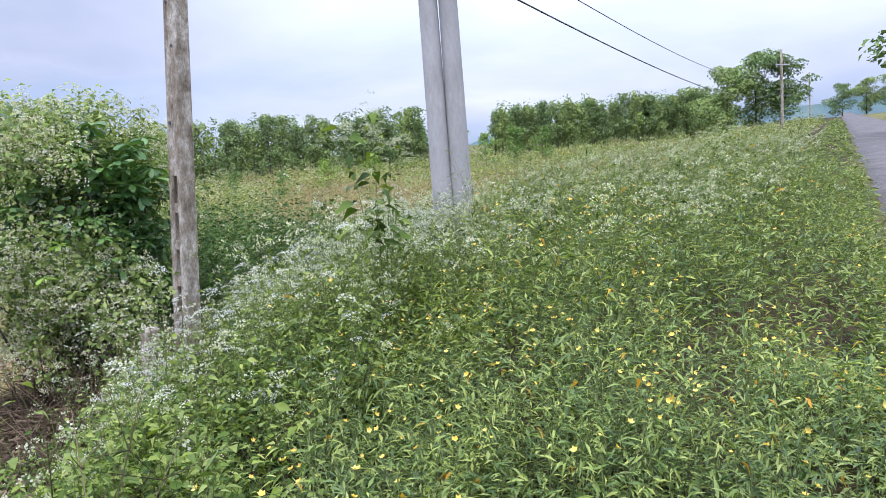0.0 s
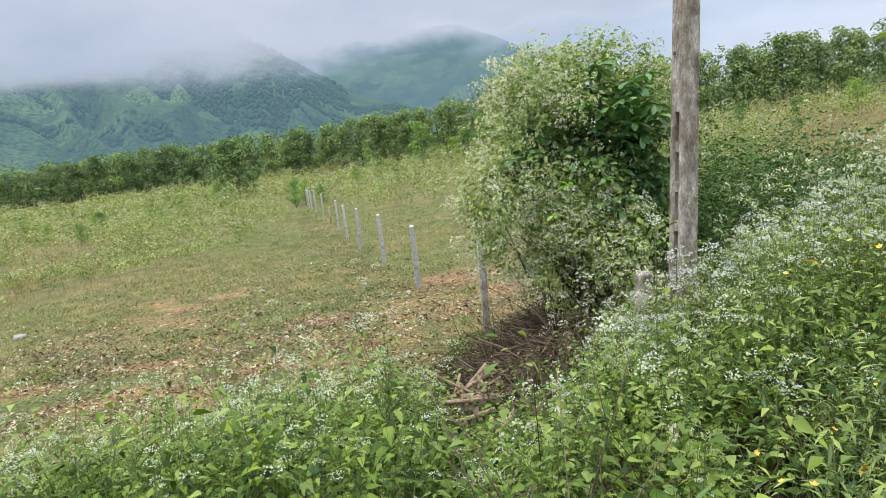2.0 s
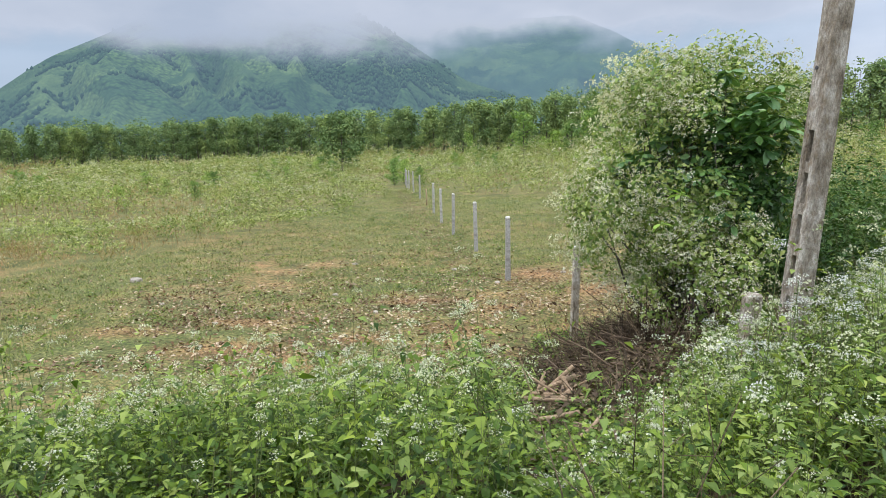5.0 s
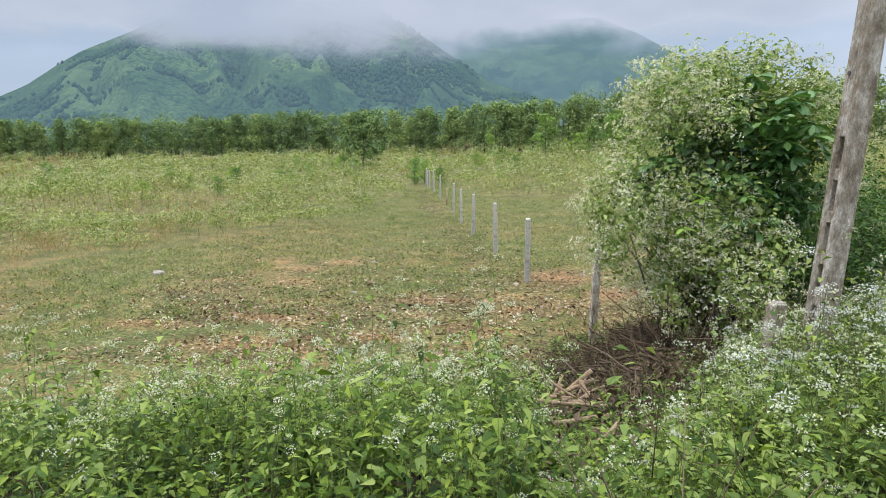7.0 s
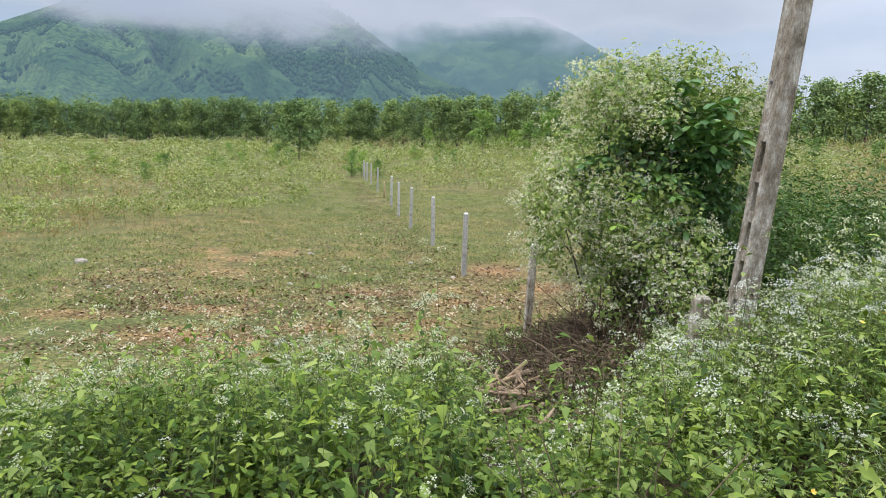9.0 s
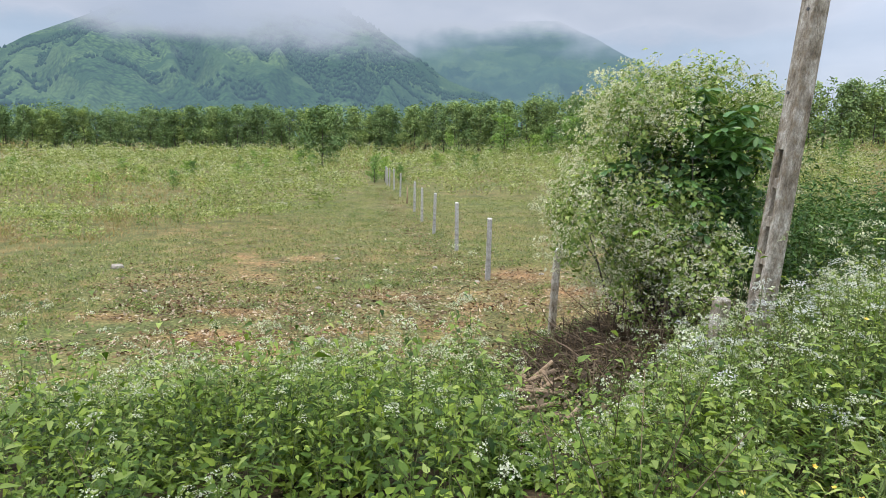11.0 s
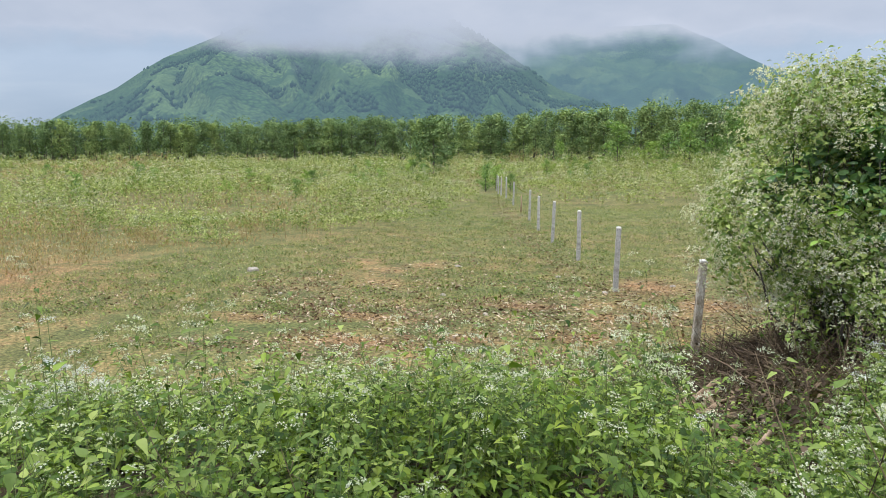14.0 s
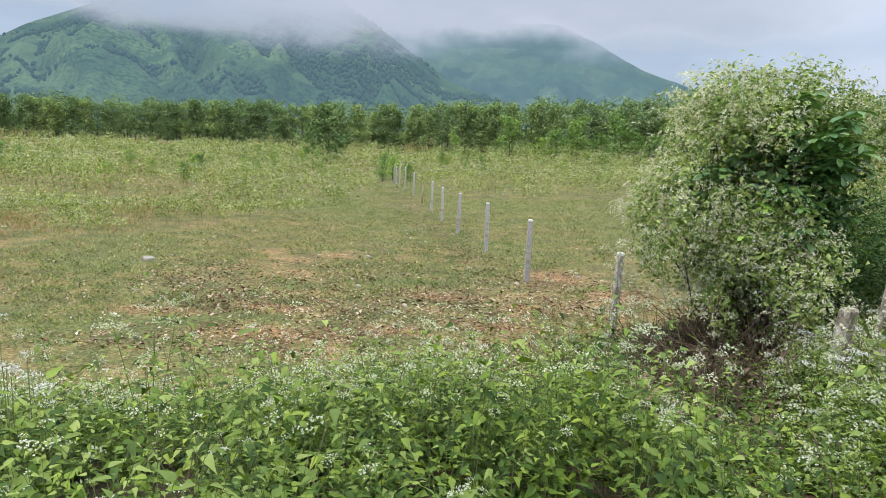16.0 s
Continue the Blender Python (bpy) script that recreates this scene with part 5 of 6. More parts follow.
def weed_arrays(pos, h, r, leaf, per_stem, leaf_size, flower_share, flower, lean=0.22, per=3, low=0.3, stem=0.0024, tilt=(-.05, .28), more=0, sprout=0, fresh=.7, young_from=.8):
    """Stems, leaves and flower clusters of many weeds at once."""
    foot, knee, top, hh = stems_and_tops(pos, h, r, lean, per)
    m = len(foot)
    pieces = [(*rods(foot, knee, stem, stem * .8), 0), (*rods(knee, top, stem * .8, stem * .45), 0)]
    k = per_stem
    t = np.tile(np.linspace(low, 1.0, k), m) + r.normal(0, .02, m * k)
    t = np.clip(t, 0, 1)
    f, kn, tp = (np.repeat(a, k, 0) for a in (foot, knee, top))
    at = np.where((t < .55)[:, None], f + (kn - f) * (t / .55)[:, None], kn + (tp - kn) * ((t - .55) / .45)[:, None])
    side = np.tile((np.arange(k) % 2) * np.pi, m)
    yaw = np.repeat(r.uniform(0, 6.28, m), k) + side + np.tile((np.arange(k) // 2) * 1.5, m) + r.normal(0, .35, m * k)
    size = leaf_size * (1.2 - .6 * t) * (.5 + .8 * r.uniform(0, 1, m * k) ** 1.5) * np.repeat(r.uniform(.7, 1.3, m), k)
    reach = size * .35 + .01
    at = at + np.stack([-np.sin(yaw) * reach, np.cos(yaw) * reach, reach * .25], 1)
    rot = turn(yaw, r.normal(tilt[0], tilt[1], m * k), r.normal(0, .3, m * k))
    young = (t > young_from) & (r.uniform(0, 1, m * k) < fresh) if sprout else np.zeros(m * k, bool)
    pieces.append((*scatter(leaf, at[~young], rot[~young], size[~young]), 1))
    if sprout:
        pieces.append((*scatter(leaf, at[young], rot[young], size[young]), sprout))
    has = r.uniform(0, 1, m) < (np.repeat(flower_share, per) if np.ndim(flower_share) else flower_share)
    if flower is not None and has.any():
        fp = top[has] + np.array([0, 0, .015])
        q = len(fp)
        pieces.append((*scatter(flower, fp, turn(r.uniform(0, 6.3, q), r.normal(0, .25, q), r.normal(0, .25, q)), r.uniform(.6, 1.35, q)), 2))
        if more:
            # side branches that carry clusters of their own
            sp = np.repeat(fp, more, 0)
            se = sp + np.stack([r.normal(0, .06, q * more), r.normal(0, .06, q * more), r.normal(-.03, .035, q * more)], 1)
            pieces.append((*rods(sp - np.array([0, 0, .1]), se, stem * .5, stem * .4), 0))
            pieces.append((*scatter(flower, se, turn(r.uniform(0, 6.3, q * more), r.normal(0, .3, q * more), r.normal(0, .3, q * more)), r.uniform(.5, 1.1, q * more)), 2))
    return pieces


def scatter_field(count, x0, x1, y0, y1, r):
    return r.uniform(x0, x1, count), r.uniform(y0, y1, count)


def on_ground(x, y):
    return np.stack([x, y, ground(x, y) - .02], 1)


def white_edge(x, y, d):
    """Bearing at which the white-flowered weeds give way to the yellow-flowered ones."""
    return np.clip(31 + 4.2 * (d - 2), 31, 50) + 12 * (fbm(x, y, 83) - .5)


def white_weeds():
    r = np.random.default_rng(21)
    x, y = scatter_field(6700, -9.5, 5.4, -1.5, 8.6, r)
    s, n, az = along(x, y), across(x, y), bearing(x, y)
    d = np.hypot(x - EYE[0], y - EYE[1])
    edge = 5.6 + 1.0 * (fbm(x * .5, y * .5, 81) - .5) + 2.2 * smooth(.5, 2, x)
    keep = (n > 0.25) & (n < edge) & (d > 1.3) & (az < white_edge(x, y, d)) & (r.uniform(0, 1, len(x)) > hollow(x, y) * .9)
    keep &= (np.hypot(x - 1.5, y - 6.8) > 1.5) & ((az > -56) | ((az > -85) & (r.uniform(0, 1, len(x)) < .3))) & ((fbm(x * 2.3, y * 2.3, 161, 2) > .34) | (d > 4.5))
    x, y, n, az, d, edge = x[keep], y[keep], n[keep], az[keep], d[keep], edge[keep]
    h = (.36 + .94 * smooth(.3, .7, .6 * fbm(x * 1.1, y * 1.1, 85, 3) + .4 * fbm(x * 2.7, y * 2.7, 86, 2))) * (1 - .84 * hollow(x, y)) * (.42 + .58 * smooth(0, 1.9, edge - n)) * (.62 + .38 * smooth(1.2, 2.4, d))
    h *= (1 - .04 * smooth(9, 16, az)) * (1 + .3 * smooth(28, 36, az) * smooth(4, 6, d))
    # the growth thins to nothing towards the hollow and stands low along it
    low = np.interp(az, *LOWER)
    low = np.where((x < -.36) & (d < 4), np.minimum(low, 14.6), low)
    top = 2.95 - d * np.tan(np.radians(low)) - ground(x, y)
    h = np.minimum(h, np.clip(top, .06, 2) * np.where(r.uniform(0, 1, len(h)) < .1, 1.3, r.uniform(.75, 1.06, len(h))))
    # a gap before the boundary marker
    h = np.where((np.abs(az - 18.3) < 1.7) & (d < 5.7), np.minimum(h, np.clip(2.95 - d * np.tan(np.radians(15.0)) - ground(x, y), .06, 2)), h)
    beside = (az > -11) & (az < -1.2) & (d > 2.2) & (d < 3.8)
    h = np.where(beside, np.maximum(h, top * r.uniform(.7, .98, len(h))), h)
    share = np.clip(.14 + .2 * smooth(2.2, 3.6, d) + .55 * smooth(8, 16, az) * smooth(2.2, 3.8, d) + 1.3 * (fbm(x * 1.3, y * 1.3, 87) - .5), .08, .92)
    fl_near, fl_mid, fl_far = corymb(26, .03, .0036, BEAD, 5), corymb(15, .032, .005, BEAD, 5), corymb(9, .036, .0072, BEAD, 6)
    bushy = az > 9 + 4 * (fbm(x * 1.4, y * 1.4, 88) - .5)
    for sel, leaf, fl, k, size, per in ((~bushy & (d < 2.9), broad_leaf(.48, .08, .24), fl_near, 22, .064, 3), (~bushy & (d >= 2.9) & (d < 4.8), ovate_leaf(.52), fl_mid, 20, .071, 3), (~bushy & (d >= 4.8), kite(.5), fl_far, 13, .071, 3),
                                        (bushy & (d < 4.2), ovate_leaf(.55), fl_mid, 20, .056, 4), (bushy & (d >= 4.2), kite(.55), fl_far, 15, .064, 4)):
        p = weed_arrays(on_ground(x[sel], y[sel]), h[sel], r, leaf, k, size, share[sel] * (.6 if per == 4 else 1), fl, per=per, low=.1 if per == 4 else .0, lean=.36, stem=.0015, tilt=(-.02, .34), more=1, sprout=3, young_from=.6 if per == 4 else .8)
        v, t, mi = joined(p)
        tagged(new("white_flower_weeds", mesh_data("white_flower_weeds", v, t, [M_STEM, M_WEED, M_WHITE, M_SPROUT], mi, flat=False)), "thicket of leafy weeds with small white flower clusters on the bank", "weeds", kind="stuff")
    # leafy undergrowth that fills the mounds beside the pole
    fx, fy = x[bushy] + r.normal(0, .12, bushy.sum()), y[bushy] + r.normal(0, .12, bushy.sum())
    p = weed_arrays(on_ground(fx, fy), h[bushy] * r.uniform(.55, .92, bushy.sum()), r, kite(.58), 15, .064, .12, corymb(9, .036, .0078, BEAD, 6), per=2, low=.25, lean=.4, stem=.0012, tilt=(.05, .36), sprout=3, fresh=.4)
    v, t, mi = joined(p)
    tagged(new("white_flower_weeds", mesh_data("white_flower_weeds", v, t, [M_STEM, M_WEED, M_WHITE, M_SPROUT], mi, flat=False)), "dense leafy mounds of white-flowered weeds beside the leaning pole", "weeds", kind="stuff")
    # lilac-white fluffy heads, bunched
    lx, ly = x[share > .45], y[share > .45]
    hh = h[share > .45]
    sel = (r.uniform(0, 1, len(lx)) < .9) & (fbm(lx * 2.2, ly * 2.2, 89) > .56 - .14 * smooth(12, 18, bearing(lx, ly)))
    lx, ly, hh = lx[sel], ly[sel], hh[sel]
    puffs = corymb(54, .048, .0038, BEAD, 8)
    pos = on_ground(lx, ly) + np.stack([r.normal(0, .05, len(lx)), r.normal(0, .05, len(lx)), hh * r.uniform(.9, 1.06, len(lx))], 1)
    v, t = scatter(puffs, pos, turn(r.uniform(0, 6.3, len(lx)), r.normal(0, .3, len(lx)), 0), r.uniform(.6, 1.3, len(lx)))
    stems = rods(on_ground(lx, ly), pos, .003, .002)
    v, t, mi = joined([(*stems, 0), (v, t, 1)])
    tagged(new("lilac_flower_weeds", mesh_data("lilac_flower_weeds", v, t, [M_STEM, M_LILAC], mi)), "lilac-white fluffy flower heads rising over the weeds", "weeds", kind="stuff")


white_weeds()


def hollow_growth():
    """Low creeping leaves in the trodden hollow."""
    r = np.random.default_rng(25)
    x, y = scatter_field(2900, -1.2, 2.2, .8, 9.5, r)
    keep = (hollow(x, y) > .35) & (r.uniform(0, 1, len(x)) < np.interp(y, (1, 4, 5.5, 9), (1, 1, .9, .6)))
    x, y = x[keep], y[keep]
    p = weed_arrays(on_ground(x, y), r.uniform(.07, .24, len(x)), r, leaf_shape(.55, .08, .2), 6, .066, .04, corymb(9, .03, .005, TETRA, 6), lean=.9, per=3, low=.1)
    v, t, mi = joined(p)
    tagged(new("low_weeds", mesh_data("low_weeds", v, t, [M_STEM, M_WEED, M_WHITE], mi)), "low creeping green weeds between the cut branches", "weeds", kind="stuff")


hollow_growth()


def withered_stems():
    """Brown dead stalks leaning among the green weeds."""
    r = np.random.default_rng(27)
    x, y = scatter_field(550, -5, 3.2, .2, 5.5, r)
    az, d = bearing(x, y), np.hypot(x - EYE[0], y - EYE[1])
    keep = (d > 1.4) & (across(x, y) > .3) & ((az > 9) & (az < 30) & (fbm(x * .9, y * .9, 141) > .48) | (fbm(x * .9, y * .9, 143) > .62)) & (np.abs(az - 4) > 5)
    a = on_ground(x[keep], y[keep])
    n = len(a)
    ang = r.uniform(0, 6.28, n)
    ln = r.uniform(.5, .95, n)
    b = a + np.stack([np.cos(ang) * ln * .45, np.sin(ang) * ln * .45, ln * .95], 1)
    m = (a + b) / 2 + r.normal(0, .05, (n, 3))
    tw = np.repeat(m * .4 + b * .6, 3, 0)
    te = tw + r.normal(0, .11, (n * 3, 3)) + np.array([0, 0, .05])
    v, t, mi = joined([(*rods(a, m, .0035, .003), 0), (*rods(m, b, .003, .0015), 0), (*rods(tw, te, .0018, .001), 0)])
    tagged(new("withered_stems", mesh_data("withered_stems", v, t, [M_DRY], mi)), "thin brown withered stems leaning among the weeds", "dead stems", kind="stuff")


withered_stems()


def yellow_flower():
    """Four or five broad petals, slightly cupped."""
    pv, pf = leaf_shape(.95, .08, -.25)
    k = 5
    return scatter((pv, pf), np.zeros((k, 3)), turn(np.arange(k) * 6.283 / k, np.full(k, .35), 0), np.full(k, .0125))


def yellow_weeds():
    r = np.random.default_rng(31)
    x, y = scatter_field(5400, .2, 16, -3.2, 9.0, r)
    nx, ny = scatter_field(650, -.2, 3.6, -2.6, 2.4, r)
    x, y = np.concatenate([x, nx]), np.concatenate([y, ny])
    n, az = across(x, y), bearing(x, y)
    d = np.hypot(x - EYE[0], y - EYE[1])
    keep = (n > -1.45 - .2 * fbm(x, y, 91)) & (d > 1.1) & (az > white_edge(x, y, d) - 3) & (n < 6.5 + .25 * x) & (r.uniform(0, 1, len(x)) < np.clip(7.5 / d, .22, 1))
    keep &= (np.hypot(x - 1.6, y - 4.25) > .35) & ((fbm(x * 1.2, y * 1.2, 151, 3) > .26) | (d > 5) | (d < 2.8))
    x, y, n, d = x[keep], y[keep], n[keep], d[keep]
    h = (.6 + .75 * smooth(.3, .7, fbm(x * .9, y * .9, 93, 3))) * (.6 + .4 * smooth(1.1, 2.6, d)) * (.4 + .6 * smooth(-1.5, -.3, n))
    h *= (1 + .35 * smooth(9, 16, x)) * (1 + .2 * smooth(4.5, 7, d))
    close = d < 3.6
    p = weed_arrays(on_ground(x[close], y[close]), h[close], r, leaf_shape(.19, .03, .2), 24, .08, .0, None, lean=.34, per=3, low=.12, stem=.002, tilt=(.1, .42), sprout=3, fresh=.22)
    p += weed_arrays(on_ground(x[~close], y[~close]), h[~close], r, kite(.22), 15, .1, .0, None, lean=.34, per=3, low=.35, stem=.0022, tilt=(.15, .42), sprout=3, fresh=.4)
    v, t, mi = joined(p)
    tagged(new("lance_leaf_weeds", mesh_data("lance_leaf_weeds", v, t, [M_STEM, M_LANCE, M_LANCE, M_TIP], mi)), "thicket of tall weeds with narrow lance-shaped leaves", "weeds", kind="stuff")
    q = r.choice(np.flatnonzero(d < 7), 520)
    fp = on_ground(x[q], y[q]) + np.stack([r.normal(0, .12, 520), r.normal(0, .12, 520), h[q] * r.uniform(.9, 1.08, 520)], 1)
    v, t = scatter(yellow_flower(), fp, turn(r.uniform(0, 6.3, 520), r.normal(.3, .4, 520), r.normal(0, .4, 520)), r.uniform(.7, 1.3, 520))
    tagged(new("yellow_flowers", mesh_data("yellow_flowers", v, t, [M_YELLOW])), "small open yellow flowers scattered over the weeds", "flowers", kind="stuff")
    q = r.choice(len(x), 300)
    fp = on_ground(x[q], y[q]) + np.stack([r.normal(0, .1, 300), r.normal(0, .1, 300), h[q] * r.uniform(.5, 1.0, 300)], 1)
    v, t = scatter(leaf_shape(.24, .08, .4), fp, turn(r.uniform(0, 6.3, 300), r.normal(-.5, .5, 300), r.normal(0, .5, 300)), r.uniform(.04, .085, 300))
    tagged(new("yellowed_leaves", mesh_data("yellowed_leaves", v, t, [M_YOLD])), "withered orange-yellow leaves hanging among the weeds", "leaves", kind="stuff")
    # white-flowered weeds mixed in further along the bank
    x, y = scatter_field(2900, 2.5, 26, 1, 17, r)
    n, az = across(x, y), bearing(x, y)
    keep = (n > -.6) & (az > 27) & (fbm(x * .35, y * .35, 95) > .4) & (np.hypot(x - TWIN[0], y - TWIN[1]) > .3)
    x, y = x[keep], y[keep]
    p = weed_arrays(on_ground(x, y), r.uniform(.95, 1.4, len(x)), r, kite(.5), 9, .085, .85, corymb(13, .055, .009, BEAD, 6), more=1)
    v, t, mi = joined(p)
    tagged(new("white_flower_weeds", mesh_data("white_flower_weeds", v, t, [M_STEM, M_WEED, M_WHITE], mi)), "tall white-flowered weeds beyond the poles", "weeds", kind="stuff")


yellow_weeds()


def verge():
    """Weeds on the far side of the road and short growth at the verge."""
    r = np.random.default_rng(35)
    s, n = r.uniform(8, 110, 420), EDGE - ROAD_W - r.uniform(.3, 5, 420)
    n2 = EDGE + r.uniform(.1, 1.6, 420)
    s2 = r.uniform(8, 110, 420)
    s, n = np.concatenate([s, s2]), np.concatenate([n, n2])
    x, y = s * U[0] + n * N[0], s * U[1] + n * N[1]
    h = np.where(n > EDGE, .7, .8) * r.uniform(.6, 1.3, len(x)) * np.where(n > EDGE, smooth(0, .8, n - EDGE), smooth(.2, 1.2, EDGE - ROAD_W - n)) + .12
    p = weed_arrays(on_ground(x, y), h, r, kite(.34), 6, .22, .15, corymb(5, .07, .018, TETRA, 6), per=2)
    v, t, mi = joined(p)
    tagged(new("verge_weeds", mesh_data("verge_weeds", v, t, [M_STEM, M_LANCE, M_WHITE], mi)), "green weeds along both verges of the road", "weeds", kind="stuff")


verge()


def dark_thicket():
    """Dense dark broad-leaved growth between the shrub and the dry grass."""
    r = np.random.default_rng(37)
    x, y = scatter_field(620, 2.2, 9.5, 6.2, 14, r)
    az, d = bearing(x, y), np.hypot(x - EYE[0], y - EYE[1])
    keep = (az > 16) & (az < 44 - .8 * (d - 9)) & (d < 14)
    x, y = x[keep], y[keep]
    p = weed_arrays(on_ground(x, y), (.75 + .5 * fbm(x * .5, y * .5, 97)) * (2.1 - .95 * smooth(24, 38, bearing(x, y))), r, kite(.55), 44, .092, .04, corymb(8, .06, .01, TETRA, 6), lean=.35, per=4, low=.2)
    v, t, mi = joined(p)
    tagged(new("broadleaf_thicket", mesh_data("broadleaf_thicket", v, t, [M_STEM, M_THICKET, M_WHITE], mi)), "dense dark green broad-leaved thicket behind the utility pole", "thicket", kind="stuff")


dark_thicket()


def field_zone(x, y):
    """Where the tall field weeds stand: left of the posts, beyond the clearing, and all the land on the road's far reach."""
    wob = 2.6 * (fbm(np.asarray(x) * .22, np.asarray(y) * .22, 101) - .5)
    left = np.asarray(x) < np.interp(y, (8, 13, 17, 20, 24, 31, 36, 44, 56, 70), (-14.5, -13.3, -13, -11.6, -11, -10.2, -9.6, -11.6, -14.6, -15)) + wob
    beyond = np.asarray(y) > np.interp(x, (-13, -6, -4, 2, 8, 20), (61, 42, 38.5, 40.5, 39, 28)) + .6 * wob
    right = bearing(x, y) > 20 + 40 / np.maximum(np.hypot(x, y), 4)
    return left | beyond | right


def field_weeds():
    r = np.random.default_rng(51)
    k = 18500
    d = 9 + 125 * r.uniform(0, 1, k) ** 1.15
    az = r.uniform(-58, 74, k)
    x, y = polar(az, d)
    n = across(x, y)
    keep = field_zone(x, y) & (n > 1.0) & ~((d < 13) & (az > -40))
    row_d = np.interp(az, [a for a, _ in ROW_LEFT] + [47.5, 70], [b for _, b in ROW_LEFT] + [118, 130])
    keep &= d < row_d - 1
    x, y, d, az = x[keep], y[keep], d[keep], az[keep]
    clump = .5 * smooth(.4, .6, fbm(x * .12, y * .12, 103, 3)) + .5 * smooth(.42, .58, fbm(x * .3, y * .3, 105, 3))
    h = (.3 + 1.75 * clump) * r.uniform(.75, 1.2, len(x)) * (1 - .35 * smooth(20, 70, az))
    h = np.where((np.abs(az) < 14) & (d < 62), np.maximum(h, 1.2 + .45 * clump), h)
    h = np.where((az < -22) & (d < 42), np.maximum(h, .5 + .8 * clump), h)
    # lower along the front of the weeds
    h *= np.where(field_zone(x + 2.2, y) & field_zone(x, y - 2.2) & field_zone(x + .8, y), 1, .62)
    tan = (fbm(x * .1, y * .1, 107) + .34 * smooth(24, 32, az) * (1 - smooth(58, 72, az)) * (1 - smooth(45, 75, d)) + .1 * ((az > 27) & (az < 56) & (d > 15) & (d < 42)) + .04 * ((az < -30) & (d < 30))) > .66
    STALK = (np.array([(-.009, 0, 0), (.009, 0, 0), (0, 1, 0)], float), np.array([(0, 1, 2)]))
    fls = corymb(4, .15, .032, BEAD, 9)
    for sel, mat, share, lab in ((~tan, M_FIELD, .85, "rough meadow of tall pale green weeds dotted with white flowers"), (tan, M_TAN, .24, "stretches of dry tan seeding grass among the weeds")):
        pieces = []
        for part_of, per, base, grow in ((sel & (d < 36), 29, .047, .0016), (sel & (d >= 36), 12, .045, .0021)):
            pos = on_ground(x[part_of], y[part_of])
            n_ = len(pos)
            dd, hh0 = d[part_of], h[part_of]
            pp = np.repeat(pos, per, 0)
            ls, hh = np.repeat(base + grow * dd, per), np.repeat(hh0, per)
            m = len(pp)
            tt = r.uniform(0, 1, m) ** .8
            rad = (.25 + 1.6 * ls) * np.sqrt(r.uniform(0, 1, m)) * (1.15 - .5 * tt)
            ang = r.uniform(0, 6.28, m)
            pp = pp + np.stack([np.cos(ang) * rad, np.sin(ang) * rad, tt * hh], 1)
            pitch = r.normal(.6, .45, m) if mat is M_FIELD else r.normal(1.0, .35, m)
            v, t = scatter(kite(.42 if mat is M_FIELD else .24), pp, turn(ang + r.normal(0, .8, m), pitch, r.normal(0, .5, m)), ls * r.uniform(.7, 1.4, m) * 1.25)
            pieces.append((v, t, 0))
            f = r.uniform(0, 1, n_) < share * (.4 + 1.2 * fbm(pos[:, 0] * .2, pos[:, 1] * .2, 109))
            q = 5 * f.sum()
            fp = np.repeat(pos[f], 5, 0) + np.stack([r.normal(0, .26, q), r.normal(0, .26, q), np.repeat(hh0[f], 5) * r.uniform(.85, 1.15, q)], 1)
            pieces.append((*scatter(fls, fp, turn(r.uniform(0, 6.3, q), 0, 0), (.2 + .0078 * np.repeat(dd[f], 5)) * r.uniform(.4, 1.2, q)), 1))
            # upright dry stalks, seen best along the front of the weeds
            many = 2 if grow < .0018 else 1
            sp = np.repeat(pos, many, 0)
            q = len(sp)
            sp = sp + np.stack([r.normal(0, .25, q), r.normal(0, .25, q), np.zeros(q)], 1)
            pieces.append((*scatter(STALK, sp, turn(r.uniform(0, 6.3, q), r.normal(1.35, .3, q), 0), np.repeat(hh0, many) * r.uniform(.3, .95, q)), 2))
        v, t, mi = joined(pieces)
        tagged(new("field_weeds", mesh_data("field_weeds", v, t, [mat, M_CREAM, M_STALK], mi)), lab, "weeds", kind="stuff")


field_weeds()


